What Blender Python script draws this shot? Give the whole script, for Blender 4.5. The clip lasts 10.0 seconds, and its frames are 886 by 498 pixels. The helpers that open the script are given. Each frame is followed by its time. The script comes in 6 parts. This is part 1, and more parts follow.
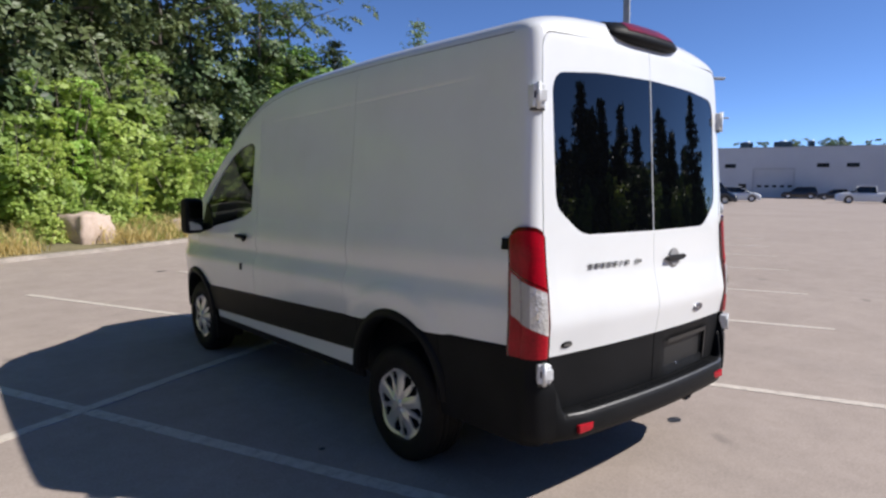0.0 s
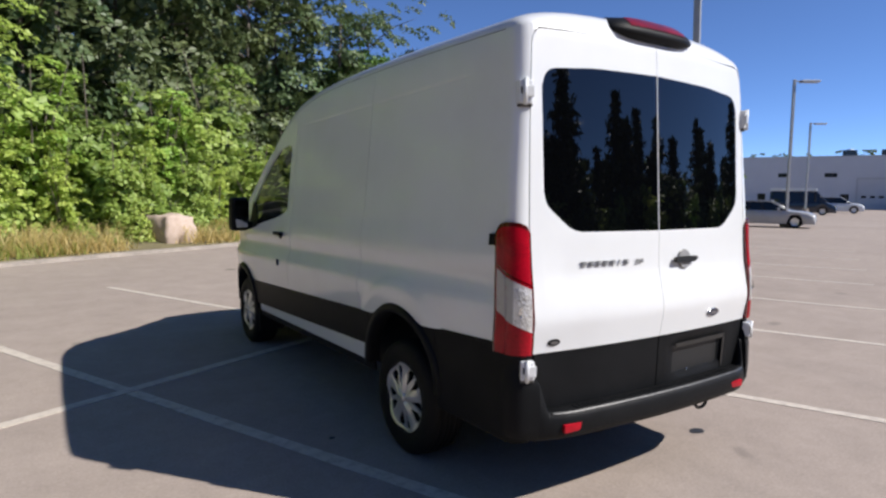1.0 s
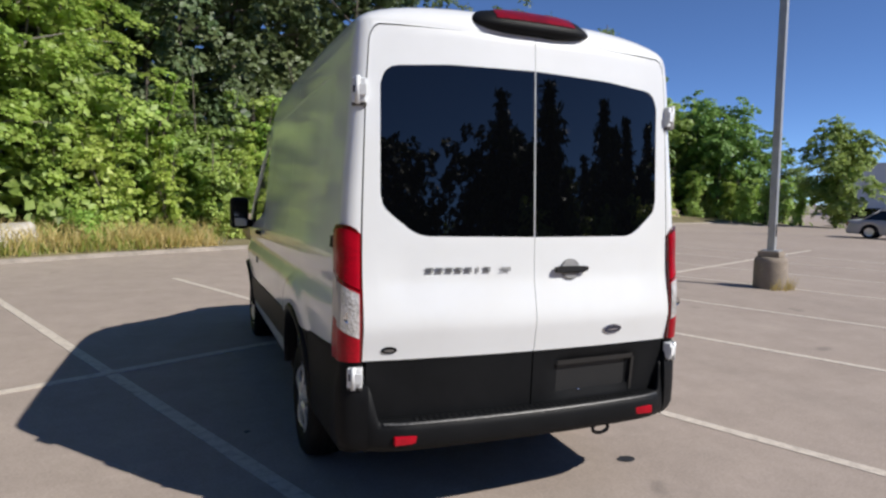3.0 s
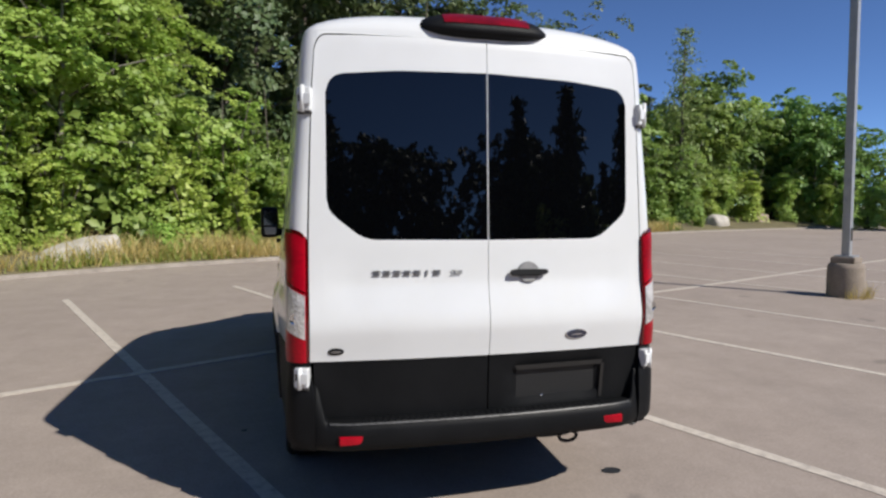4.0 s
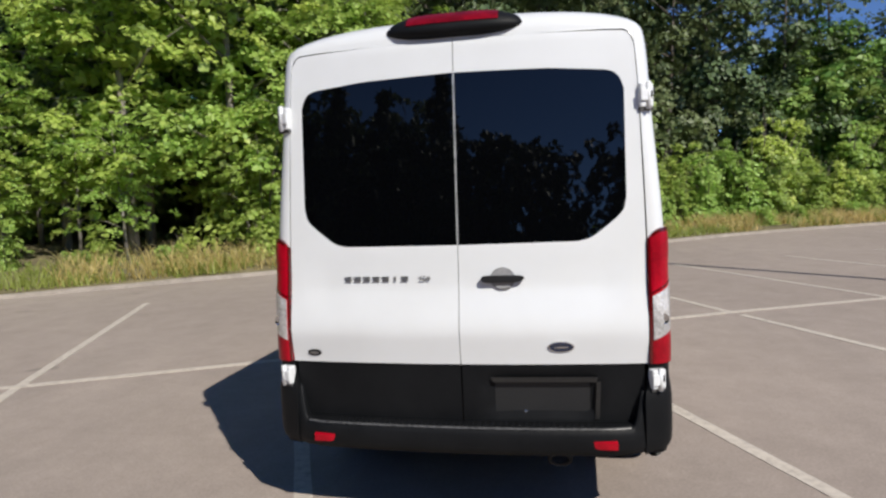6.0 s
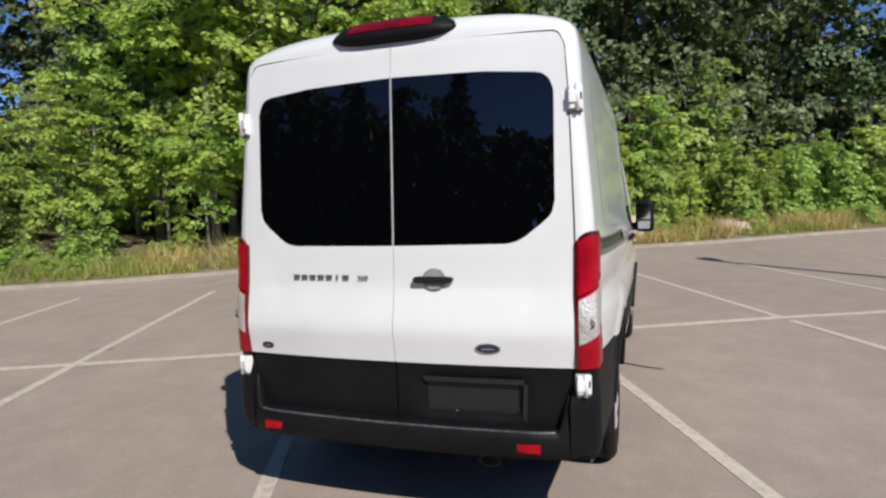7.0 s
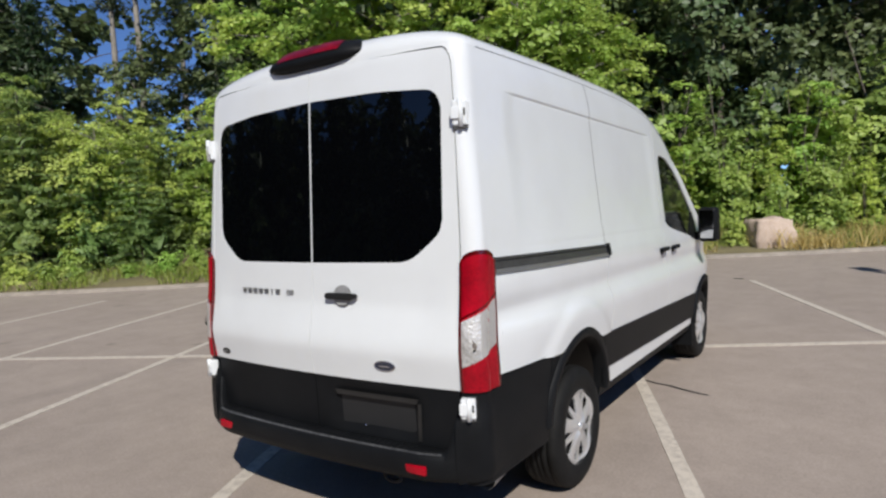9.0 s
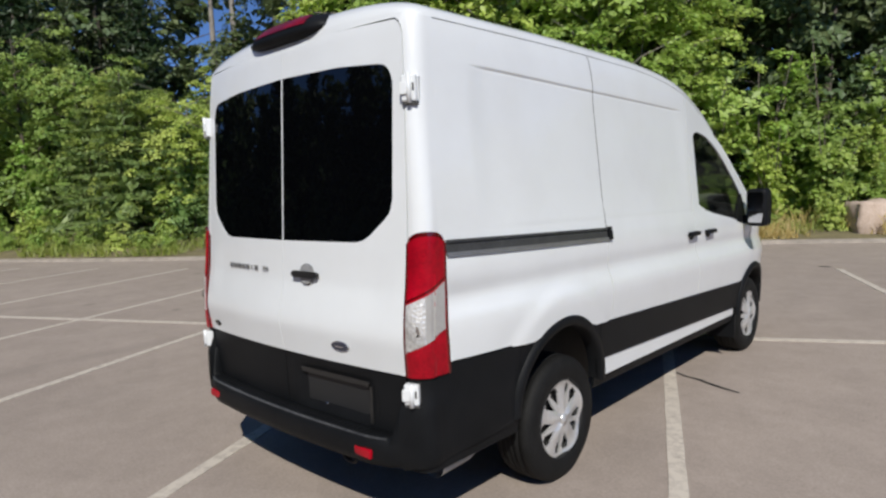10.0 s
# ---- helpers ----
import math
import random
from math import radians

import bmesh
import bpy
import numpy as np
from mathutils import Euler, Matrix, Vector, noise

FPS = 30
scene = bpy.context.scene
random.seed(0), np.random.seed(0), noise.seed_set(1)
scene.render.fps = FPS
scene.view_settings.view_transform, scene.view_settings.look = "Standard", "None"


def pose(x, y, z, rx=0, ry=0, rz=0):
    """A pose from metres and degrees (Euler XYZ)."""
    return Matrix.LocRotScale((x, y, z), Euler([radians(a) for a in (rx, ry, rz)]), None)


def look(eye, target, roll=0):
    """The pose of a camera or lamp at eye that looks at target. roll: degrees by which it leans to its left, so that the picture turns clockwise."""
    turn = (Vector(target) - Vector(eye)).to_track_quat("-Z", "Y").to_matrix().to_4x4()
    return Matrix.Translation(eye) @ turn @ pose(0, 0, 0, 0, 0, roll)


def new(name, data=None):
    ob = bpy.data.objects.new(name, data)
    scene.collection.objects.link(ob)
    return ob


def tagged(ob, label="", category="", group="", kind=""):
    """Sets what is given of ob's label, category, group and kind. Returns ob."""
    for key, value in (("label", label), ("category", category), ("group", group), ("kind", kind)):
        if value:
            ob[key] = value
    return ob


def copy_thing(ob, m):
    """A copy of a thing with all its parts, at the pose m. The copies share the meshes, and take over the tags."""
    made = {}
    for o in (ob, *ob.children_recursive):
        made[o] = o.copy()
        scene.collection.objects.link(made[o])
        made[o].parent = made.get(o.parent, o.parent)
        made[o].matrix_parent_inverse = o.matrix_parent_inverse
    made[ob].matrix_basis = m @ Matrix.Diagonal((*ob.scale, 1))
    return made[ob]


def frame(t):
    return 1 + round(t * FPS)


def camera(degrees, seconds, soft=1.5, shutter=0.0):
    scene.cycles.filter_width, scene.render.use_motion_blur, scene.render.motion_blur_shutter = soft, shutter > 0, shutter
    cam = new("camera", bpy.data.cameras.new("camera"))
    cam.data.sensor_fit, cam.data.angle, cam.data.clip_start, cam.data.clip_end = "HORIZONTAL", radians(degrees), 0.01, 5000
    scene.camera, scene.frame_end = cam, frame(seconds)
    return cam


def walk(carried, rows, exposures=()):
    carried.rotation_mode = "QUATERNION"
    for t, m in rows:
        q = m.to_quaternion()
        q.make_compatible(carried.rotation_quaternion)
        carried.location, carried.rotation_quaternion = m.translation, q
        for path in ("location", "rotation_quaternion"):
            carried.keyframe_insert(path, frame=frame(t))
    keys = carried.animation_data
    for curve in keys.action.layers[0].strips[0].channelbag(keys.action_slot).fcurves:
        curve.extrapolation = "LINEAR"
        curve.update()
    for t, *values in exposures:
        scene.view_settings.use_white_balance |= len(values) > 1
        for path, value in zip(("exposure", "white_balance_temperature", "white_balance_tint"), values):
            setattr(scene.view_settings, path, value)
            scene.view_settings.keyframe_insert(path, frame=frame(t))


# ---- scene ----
cam = camera(71.3, 10.0, soft=2.5)
PATH = [
    (0, (-3.106, -1.944, 1.643), (-1.814, -0.431, 1.441), 0.2),
    (0.5, (-2.99, -2.157, 1.624), (-1.799, -0.561, 1.444), 0.1),
    (1, (-2.787, -2.249, 1.587), (-1.698, -0.581, 1.408), 0.7),
    (1.5, (-2.49, -2.359, 1.603), (-1.477, -0.645, 1.41), 2.3),
    (2, (-2.219, -2.597, 1.585), (-1.32, -0.824, 1.37), 1.8),
    (2.5, (-1.92, -2.764, 1.584), (-1.109, -0.946, 1.389), 1.6),
    (3, (-1.577, -2.784, 1.603), (-0.829, -0.937, 1.428), 1.5),
    (4.5, (-0.658, -3.096, 1.579), (-0.36, -1.123, 1.437), -0.3),
    (5, (-0.288, -3.111, 1.606), (-0.223, -1.117, 1.466), -1.1),
    (6.5, (0.836, -2.938, 1.625), (0.314, -1.015, 1.457), -2.5),
    (7, (1.203, -2.886, 1.634), (0.562, -0.999, 1.467), -2.1),
    (7.5, (1.502, -2.745, 1.607), (0.774, -0.89, 1.439), -1.0),
    (8, (1.747, -2.557, 1.638), (0.913, -0.746, 1.489), -1.6),
    (8.5, (2.047, -2.467, 1.657), (1.068, -0.729, 1.512), -3.0),
    (9, (2.335, -2.345, 1.652), (1.216, -0.693, 1.518), -3.0),
    (9.5, (2.546, -2.061, 1.64), (1.286, -0.516, 1.472), -2.3),
    (10, (2.763, -1.884, 1.64), (1.414, -0.421, 1.443), -2.3),
]
walk(cam, [(t, look(eye, target, roll)) for t, eye, target, roll in PATH], exposures=[(0, 0.50, 6430, 14.5), (2.5, 0.34, 6520, 13.0), (4.5, 0.16, 6560, 12.0), (6.5, 0.17, 6600, 12.0), (8.5, 0.09, 6500, 11.5), (10, 0.0, 6450, 10.5)])

# ---- world and sun ----
SUN_AZ, SUN_EL = 136.0, 42.5  # degrees from +y towards +x, and above the horizon
world = bpy.data.worlds.new("sky")
scene.world = world
world.use_nodes = True
wn = world.node_tree
wn.nodes.clear()
sky = wn.nodes.new("ShaderNodeTexSky")
sky.sky_type = "NISHITA"
sky.sun_disc = False
sky.sun_elevation, sky.sun_rotation = radians(SUN_EL), radians(SUN_AZ)
sky.altitude = 2200
sky.air_density, sky.dust_density, sky.ozone_density = 0.6, 0.0, 8.0
bg = wn.nodes.new("ShaderNodeBackground")
bg.inputs["Strength"].default_value = 0.125
wo = wn.nodes.new("ShaderNodeOutputWorld")
wn.links.new(sky.outputs[0], bg.inputs[0])
wn.links.new(bg.outputs[0], wo.inputs[0])
sun_data = bpy.data.lights.new("sun", "SUN")
sun_data.energy, sun_data.angle, sun_data.color = 4.5, radians(0.53), (1.0, 0.968, 0.885)
sun = new("sun", sun_data)
to_sun = Vector((math.sin(radians(SUN_AZ)) * math.cos(radians(SUN_EL)), math.cos(radians(SUN_AZ)) * math.cos(radians(SUN_EL)), math.sin(radians(SUN_EL))))
sun.matrix_world = look(to_sun * 60, (0, 0, 0))

# ---- materials ----
class Nodes:
    """A small wrapper round a material's node tree."""

    def __init__(self, name):
        self.mat = bpy.data.materials.new(name)
        self.mat.use_nodes = True
        self.t = self.mat.node_tree
        self.bsdf = self.t.nodes["Principled BSDF"]

    def add(self, kind, **values):
        n = self.t.nodes.new(kind)
        for k, v in values.items():
            n.inputs[k].default_value = v
        return n

    def link(self, a, b):
        self.t.links.new(a, b)

    def coords(self):
        return self.add("ShaderNodeTexCoord").outputs["Object"]

    def noise(self, scale, detail=4.0, rough=0.55, vec=None):
        n = self.add("ShaderNodeTexNoise", Scale=scale, Detail=detail, Roughness=rough)
        self.link(vec or self.coords(), n.inputs["Vector"])
        return n.outputs["Fac"]

    def ramp(self, fac, *stops):
        n = self.t.nodes.new("ShaderNodeValToRGB")
        el = n.color_ramp.elements
        while len(el) < len(stops):
            el.new(0.5)
        for e, (p, c) in zip(el, stops):
            e.position, e.color = p, (*c, 1) if len(c) == 3 else c
        self.link(fac, n.inputs[0])
        return n.outputs[0]

    def mix(self, fac, a, b, blend="MIX"):
        n = self.t.nodes.new("ShaderNodeMix")
        n.data_type, n.blend_type = "RGBA", blend
        for sock, v in ((n.inputs[0], fac), (n.inputs[6], a), (n.inputs[7], b)):
            if isinstance(v, (int, float)):
                sock.default_value = v
            elif isinstance(v, tuple):
                sock.default_value = (*v, 1)
            else:
                self.link(v, sock)
        return n.outputs[2]

    def bump(self, height, strength=0.3, distance=0.01):
        n = self.add("ShaderNodeBump", Strength=strength, Distance=distance)
        self.link(height, n.inputs["Height"])
        self.link(n.outputs[0], self.bsdf.inputs["Normal"])
        return n

    def set(self, **values):
        for k, v in values.items():
            sock = self.bsdf.inputs[k.replace("_", " ")]
            if isinstance(v, (int, float)):
                sock.default_value = v
            elif isinstance(v, tuple):
                sock.default_value = (*v, 1) if len(v) == 3 and sock.type == "RGBA" else v
            else:
                self.link(v, sock)
        return self


def grey(v):
    return (v, v, v)


def simple(name, a, b, scale=8.0, rough=0.5, metal=0.0, bump=0.0, fine=60.0, **more):
    """Two colours mixed by noise at two scales, with a fine relief."""
    n = Nodes(name)
    f = n.mix(0.5, n.noise(scale), n.noise(fine, 2.0))
    n.set(Base_Color=n.ramp(f, (0.35, a), (0.65, b)), Roughness=rough, Metallic=metal, **more)
    if bump:
        n.bump(n.noise(fine * 2, 3.0), bump, 0.004)
    return n.mat


def make_paint(name, colour, dusty, rough=0.4, coat=1.0):
    """Solid paint under a clear coat that is faintly wavy, with thin road dust."""
    n = Nodes(name)
    f = n.noise(2.2, 5.0, 0.6)
    n.set(Base_Color=n.ramp(f, (0.3, dusty), (0.6, colour)), Roughness=rough, Coat_Weight=coat, Coat_Roughness=0.1, Specular_IOR_Level=0.3)
    map_ = n.add("ShaderNodeMapping", Scale=(1.0, 0.5, 1.6))
    n.link(n.coords(), map_.inputs[0])
    n.bump(n.noise(2.4, 2.0, 0.5, map_.outputs[0]), 0.06, 0.02)
    return n.mat


def make_asphalt():
    n = Nodes("asphalt")
    big = n.noise(0.22, 5.0, 0.6)
    mid = n.noise(2.2, 6.0, 0.65)
    fine = n.noise(55.0, 4.0, 0.75)
    base = n.ramp(big, (0.3, (0.300, 0.249, 0.213)), (0.7, (0.348, 0.292, 0.252)))
    base = n.mix(0.36, base, n.ramp(mid, (0.3, grey(0.36)), (0.7, grey(0.62))), "OVERLAY")
    base = n.mix(0.14, base, n.ramp(n.noise(11.0, 5.0, 0.7), (0.3, grey(0.3)), (0.7, grey(0.7))), "OVERLAY")
    base = n.mix(0.22, base, n.ramp(fine, (0.3, grey(0.12)), (0.7, grey(0.88))), "OVERLAY")
    # long faint streaks where cars have rolled, along the stalls
    map_ = n.add("ShaderNodeMapping", Scale=(0.9, 0.06, 1.0), Rotation=(0, 0, radians(-66)))
    n.link(n.coords(), map_.inputs[0])
    streak = n.noise(1.0, 4.0, 0.6, map_.outputs[0])
    base = n.mix(n.ramp(streak, (0.56, grey(0)), (0.72, grey(0.2))), base, (0.16, 0.143, 0.13))
    spots = n.noise(1.7, 2.0, 0.4)
    base = n.mix(n.ramp(spots, (0.72, grey(0)), (0.76, grey(0.4))), base, (0.1, 0.09, 0.083))
    n.set(Base_Color=base, Roughness=0.9, Specular_IOR_Level=0.3)
    n.bump(fine, 0.3, 0.005)
    return n.mat


def make_line_paint():
    n = Nodes("line_paint")
    wear = n.noise(14.0, 6.0, 0.7)
    n.set(Base_Color=n.mix(n.ramp(wear, (0.3, grey(0.15)), (0.55, grey(1))), (0.31, 0.265, 0.23), (0.55, 0.492, 0.42)), Roughness=0.8)
    n.bump(n.noise(120.0), 0.3, 0.003)
    return n.mat


def make_leaf(name, dark, mid, light, thin=0.35):
    n = Nodes(name)
    rnd = n.add("ShaderNodeNewGeometry").outputs["Random Per Island"]
    obj = n.add("ShaderNodeObjectInfo").outputs["Random"]
    c = n.ramp(rnd, (0.0, dark), (0.35, mid), (0.75, mid), (1.0, light))
    c = n.mix(n.ramp(n.noise(0.45, 3.0), (0.38, grey(0)), (0.62, grey(1))), c, n.mix(0.65, c, light))
    hsv = n.add("ShaderNodeHueSaturation")
    n.link(n.ramp(obj, (0.0, grey(0.476)), (1.0, grey(0.520))), hsv.inputs["Hue"])
    n.link(n.ramp(obj, (0.0, grey(1.15)), (0.5, grey(0.85)), (1.0, grey(1.1))), hsv.inputs["Value"])
    n.link(c, hsv.inputs["Color"])
    n.set(Base_Color=hsv.outputs[0], Roughness=0.5, Specular_IOR_Level=0.5)
    tr = n.add("ShaderNodeBsdfTranslucent")
    n.link(n.mix(0.5, hsv.outputs[0], light), tr.inputs["Color"])
    mixer = n.add("ShaderNodeMixShader", Fac=thin)
    n.link(n.bsdf.outputs[0], mixer.inputs[1])
    n.link(tr.outputs[0], mixer.inputs[2])
    n.link(mixer.outputs[0], n.t.nodes["Material Output"].inputs["Surface"])
    return n.mat


def make_glass(name, tint, rough=0.0):
    """Tinted glass: see-through by its tint, with mirror gloss."""
    n = Nodes(name)
    n.set(Base_Color=tint, Roughness=rough, Transmission_Weight=1.0, IOR=1.45)
    return n.mat


def make_lens(name, dark, light, cells, metal, relief, gloss=0.3):
    """A lamp lens over a faceted reflector."""
    n = Nodes(name)
    vor = n.add("ShaderNodeTexVoronoi", Scale=cells)
    n.link(n.coords(), vor.inputs["Vector"])
    f = n.mix(0.22, n.noise(7.0, 3.0), vor.outputs["Color"])
    n.set(Base_Color=n.ramp(f, (0.32, dark), (0.66, light)), Roughness=0.3, Metallic=metal, Coat_Weight=gloss, Coat_Roughness=0.04, Specular_IOR_Level=0.2)
    bump = n.bump(vor.outputs["Distance"], relief, 0.004)
    return n.mat


def make_bark(name, a, b):
    n = Nodes(name)
    map_ = n.add("ShaderNodeMapping", Scale=(9.0, 9.0, 1.6))
    n.link(n.coords(), map_.inputs[0])
    f = n.noise(1.5, 6.0, 0.7, map_.outputs[0])
    n.set(Base_Color=n.ramp(f, (0.3, a), (0.7, b)), Roughness=0.9)
    n.bump(f, 0.8, 0.03)
    return n.mat


M_ASPHALT = make_asphalt()
M_LINE = make_line_paint()
M_WHITE = make_paint("white_paint", (0.736, 0.758, 0.768), (0.70, 0.718, 0.724))
M_PLASTIC = simple("black_plastic", (0.0055, 0.0061, 0.007), (0.0105, 0.0112, 0.0125), 5, 0.5, 0, 0.25, 160, Specular_IOR_Level=0.12)
M_PLATE = simple("plate_recess_plastic", (0.014, 0.0148, 0.016), (0.020, 0.021, 0.0225), 5, 0.45, 0, 0.3, 90, Specular_IOR_Level=0.4)
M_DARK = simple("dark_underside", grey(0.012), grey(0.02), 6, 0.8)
M_TYRE = simple("tyre_rubber", grey(0.006), grey(0.012), 9, 0.7, 0, 0.3, 70, Specular_IOR_Level=0.2)
M_SILVER = simple("silver_wheel", grey(0.62), grey(0.72), 12, 0.3, 0.6)
M_RED = make_lens("red_lens", (0.22, 0.0008, 0.007), (0.40, 0.0014, 0.013), 80, 0.0, 0.2, 0.22)
M_BRAKE = make_lens("brake_lens", (0.10, 0.001, 0.004), (0.22, 0.0015, 0.008), 40, 0.0, 0.25)
M_CLEAR = make_lens("clear_lens", (0.36, 0.35, 0.33), (0.86, 0.85, 0.83), 75, 0.45, 0.8, 0.9)
M_TINT = simple("tinted_glass", (0.0011, 0.0013, 0.0018), (0.0016, 0.0019, 0.0025), 3, 0.015, 0, Specular_IOR_Level=0.6)
M_CABGLASS = make_glass("cab_glass", (0.15, 0.17, 0.165))
M_FROST = simple("frosted_lens", (0.34, 0.33, 0.32), (0.40, 0.39, 0.38), 18, 0.3, 0, Coat_Weight=0.6)
M_MAROON = simple("maroon_lens", (0.07, 0.0006, 0.001), (0.1, 0.001, 0.0015), 8, 0.2, 0, Coat_Weight=0.7)
# worn plastic, lightened for the sun's glint on the bumper rim
M_SCUFF_GLINT = simple("scuffed_plastic", grey(0.015), grey(0.1), 4, 0.4, 0, 0.3, 60)
M_CUP = simple("handle_cup_grey", grey(0.24), grey(0.34), 14, 0.35)
M_SEAL = simple("door_seal", grey(0.05), grey(0.07), 10, 0.7)
M_SEALBLACK = simple("handle_black", grey(0.012), grey(0.02), 12, 0.35)
M_SEAMGREY = simple("seam_sealer", grey(0.16), grey(0.22), 10, 0.6)
M_RAIL = simple("rail_grey", grey(0.05), grey(0.08), 10, 0.4, 0.3)
M_CHROME = simple("chrome", grey(0.6), grey(0.7), 10, 0.12, 1.0)
M_GREYTRIM = simple("grey_trim", grey(0.24), grey(0.34), 10, 0.35, 0.6)
M_BADGE = simple("badge_blue", (0.008, 0.016, 0.04), (0.012, 0.022, 0.055), 10, 0.2, 0, Coat_Weight=0.8)
M_LETTER = simple("badge_letters", grey(0.2), grey(0.3), 10, 0.3, 0.7)
M_STEEL = simple("galvanised_steel", (0.33, 0.34, 0.35), (0.45, 0.46, 0.46), 6, 0.5, 0.5)
M_CONCRETE = simple("concrete", (0.2, 0.166, 0.132), (0.31, 0.26, 0.21), 5, 0.9, 0, 0.6, 45)
M_KERB = simple("kerb_asphalt", (0.2, 0.175, 0.148), (0.37, 0.32, 0.27), 3, 0.95, 0, 0.6, 40)
M_STONE_PINK = simple("pink_granite", (0.42, 0.32, 0.25), (0.56, 0.45, 0.37), 2.5, 0.9, 0, 0.8, 26)
M_STONE_GREY = simple("pale_granite", (0.36, 0.33, 0.28), (0.58, 0.54, 0.48), 2.5, 0.9, 0, 0.8, 26)
M_SOIL = simple("verge_soil", (0.10, 0.085, 0.045), (0.20, 0.17, 0.085), 1.2, 1.0, 0, 0.8, 20)
M_BARK = make_bark("bark", (0.05, 0.042, 0.034), (0.15, 0.125, 0.1))
M_BARK_PALE = make_bark("pale_bark", (0.16, 0.14, 0.12), (0.34, 0.31, 0.27))
M_LEAF_SHRUB = make_leaf("shrub_leaves", (0.14, 0.235, 0.046), (0.335, 0.49, 0.102), (0.55, 0.675, 0.19), 0.42)
# dark green, taken further down so the back trees look shaded
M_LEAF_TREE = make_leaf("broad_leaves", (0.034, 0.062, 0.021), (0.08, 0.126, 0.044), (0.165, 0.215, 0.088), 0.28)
M_LEAF_MID = make_leaf("mid_leaves", (0.12, 0.20, 0.042), (0.25, 0.375, 0.082), (0.40, 0.51, 0.14), 0.4)
M_LEAF_LIME = make_leaf("lime_leaves", (0.145, 0.25, 0.042), (0.325, 0.49, 0.094), (0.53, 0.66, 0.165), 0.44)
M_LEAF_DEEP = make_leaf("deep_leaves", (0.065, 0.125, 0.024), (0.15, 0.262, 0.05), (0.27, 0.385, 0.095), 0.36)
M_PINE = make_leaf("soft_pine_needles", (0.09, 0.15, 0.04), (0.17, 0.265, 0.075), (0.28, 0.38, 0.125), 0.3)
# darkened until trees mirrored in the panes show as backlit silhouettes
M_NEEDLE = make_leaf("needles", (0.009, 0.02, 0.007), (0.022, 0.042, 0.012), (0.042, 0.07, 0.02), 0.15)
M_DRYGRASS = make_leaf("dry_grass", (0.34, 0.28, 0.085), (0.54, 0.45, 0.155), (0.70, 0.59, 0.25), 0.4)
M_GREENGRASS = make_leaf("green_grass", (0.12, 0.19, 0.03), (0.24, 0.32, 0.06), (0.40, 0.46, 0.12), 0.4)


# ---- builders ----
def mesh_of(name, verts, faces, smooth=False):
    me = bpy.data.meshes.new(name)
    me.from_pydata([tuple(map(float, v)) for v in verts], [], [tuple(int(i) for i in f) for f in faces])
    if smooth:
        me.polygons.foreach_set("use_smooth", [True] * len(me.polygons))
    me.update()
    return me


def thing(name, label, category, group="", kind="", at=None):
    ob = tagged(new(name), label, category, group, kind)
    ob.empty_display_size = 0.2
    if at is not None:
        ob.matrix_world = at
    return ob


def part(name, data, material, parent, label="", m=None):
    """One mesh object under a thing or a part; data is a bmesh or a mesh."""
    if isinstance(data, bmesh.types.BMesh):
        me = bpy.data.meshes.new(name)
        data.to_mesh(me)
        data.free()
        data = me
    if material is not None and not data.materials:
        data.materials.append(material)
    ob = new(name, data)
    ob.parent = parent
    if m is not None:
        ob.matrix_basis = m
    if label:
        ob["label"] = label
    return ob


def solo(name, data, material, label, category, group="", kind="", m=None):
    """A thing that is one mesh."""
    return tagged(part(name, data, material, None, label, m), label, category, group, kind)


def box_bm(x0, x1, y0, y1, z0, z1, bevel=0.0, seg=2):
    bm = bmesh.new()
    bmesh.ops.create_cube(bm, size=1.0, matrix=Matrix.LocRotScale(((x0 + x1) / 2, (y0 + y1) / 2, (z0 + z1) / 2), None, (x1 - x0, y1 - y0, z1 - z0)))
    if bevel:
        bmesh.ops.bevel(bm, geom=bm.edges[:], offset=bevel, segments=seg, affect="EDGES", profile=0.6)
    return bm


def tube_mesh(name, points, radii, sides=8, caps=True):
    """A tube through points with a radius at each."""
    verts, faces = [], []
    pts = [Vector(p) for p in points]
    side = None
    for i, p in enumerate(pts):
        d = (pts[min(i + 1, len(pts) - 1)] - pts[max(i - 1, 0)]).normalized()
        a = side if side is not None else (Vector((1, 0, 0)) if abs(d.x) < 0.8 else Vector((0, 1, 0)))
        a = (a - d * a.dot(d)).normalized()
        side, b = a, d.cross(a)
        for k in range(sides):
            w = 2 * math.pi * k / sides
            verts.append(p + (a * math.cos(w) + b * math.sin(w)) * radii[i])
    for i in range(len(pts) - 1):
        for k in range(sides):
            k2 = (k + 1) % sides
            faces.append((i * sides + k, i * sides + k2, (i + 1) * sides + k2, (i + 1) * sides + k))
    if caps:
        faces.append(tuple(reversed(range(sides))))
        faces.append(tuple(range((len(pts) - 1) * sides, len(pts) * sides)))
    return mesh_of(name, verts, faces, True)


def lathe_mesh(name, profile, sides=40, axis="x"):
    """Turns a profile of (along the axis, radius) round it."""
    verts, faces = [], []
    for a, r in profile:
        for k in range(sides):
            w = 2 * math.pi * k / sides
            u, v = r * math.cos(w), r * math.sin(w)
            verts.append((a, u, v) if axis == "x" else (u, a, v) if axis == "y" else (u, v, a))
    for i in range(len(profile) - 1):
        for k in range(sides):
            k2 = (k + 1) % sides
            faces.append((i * sides + k, i * sides + k2, (i + 1) * sides + k2, (i + 1) * sides + k))
    return mesh_of(name, verts, faces, True)


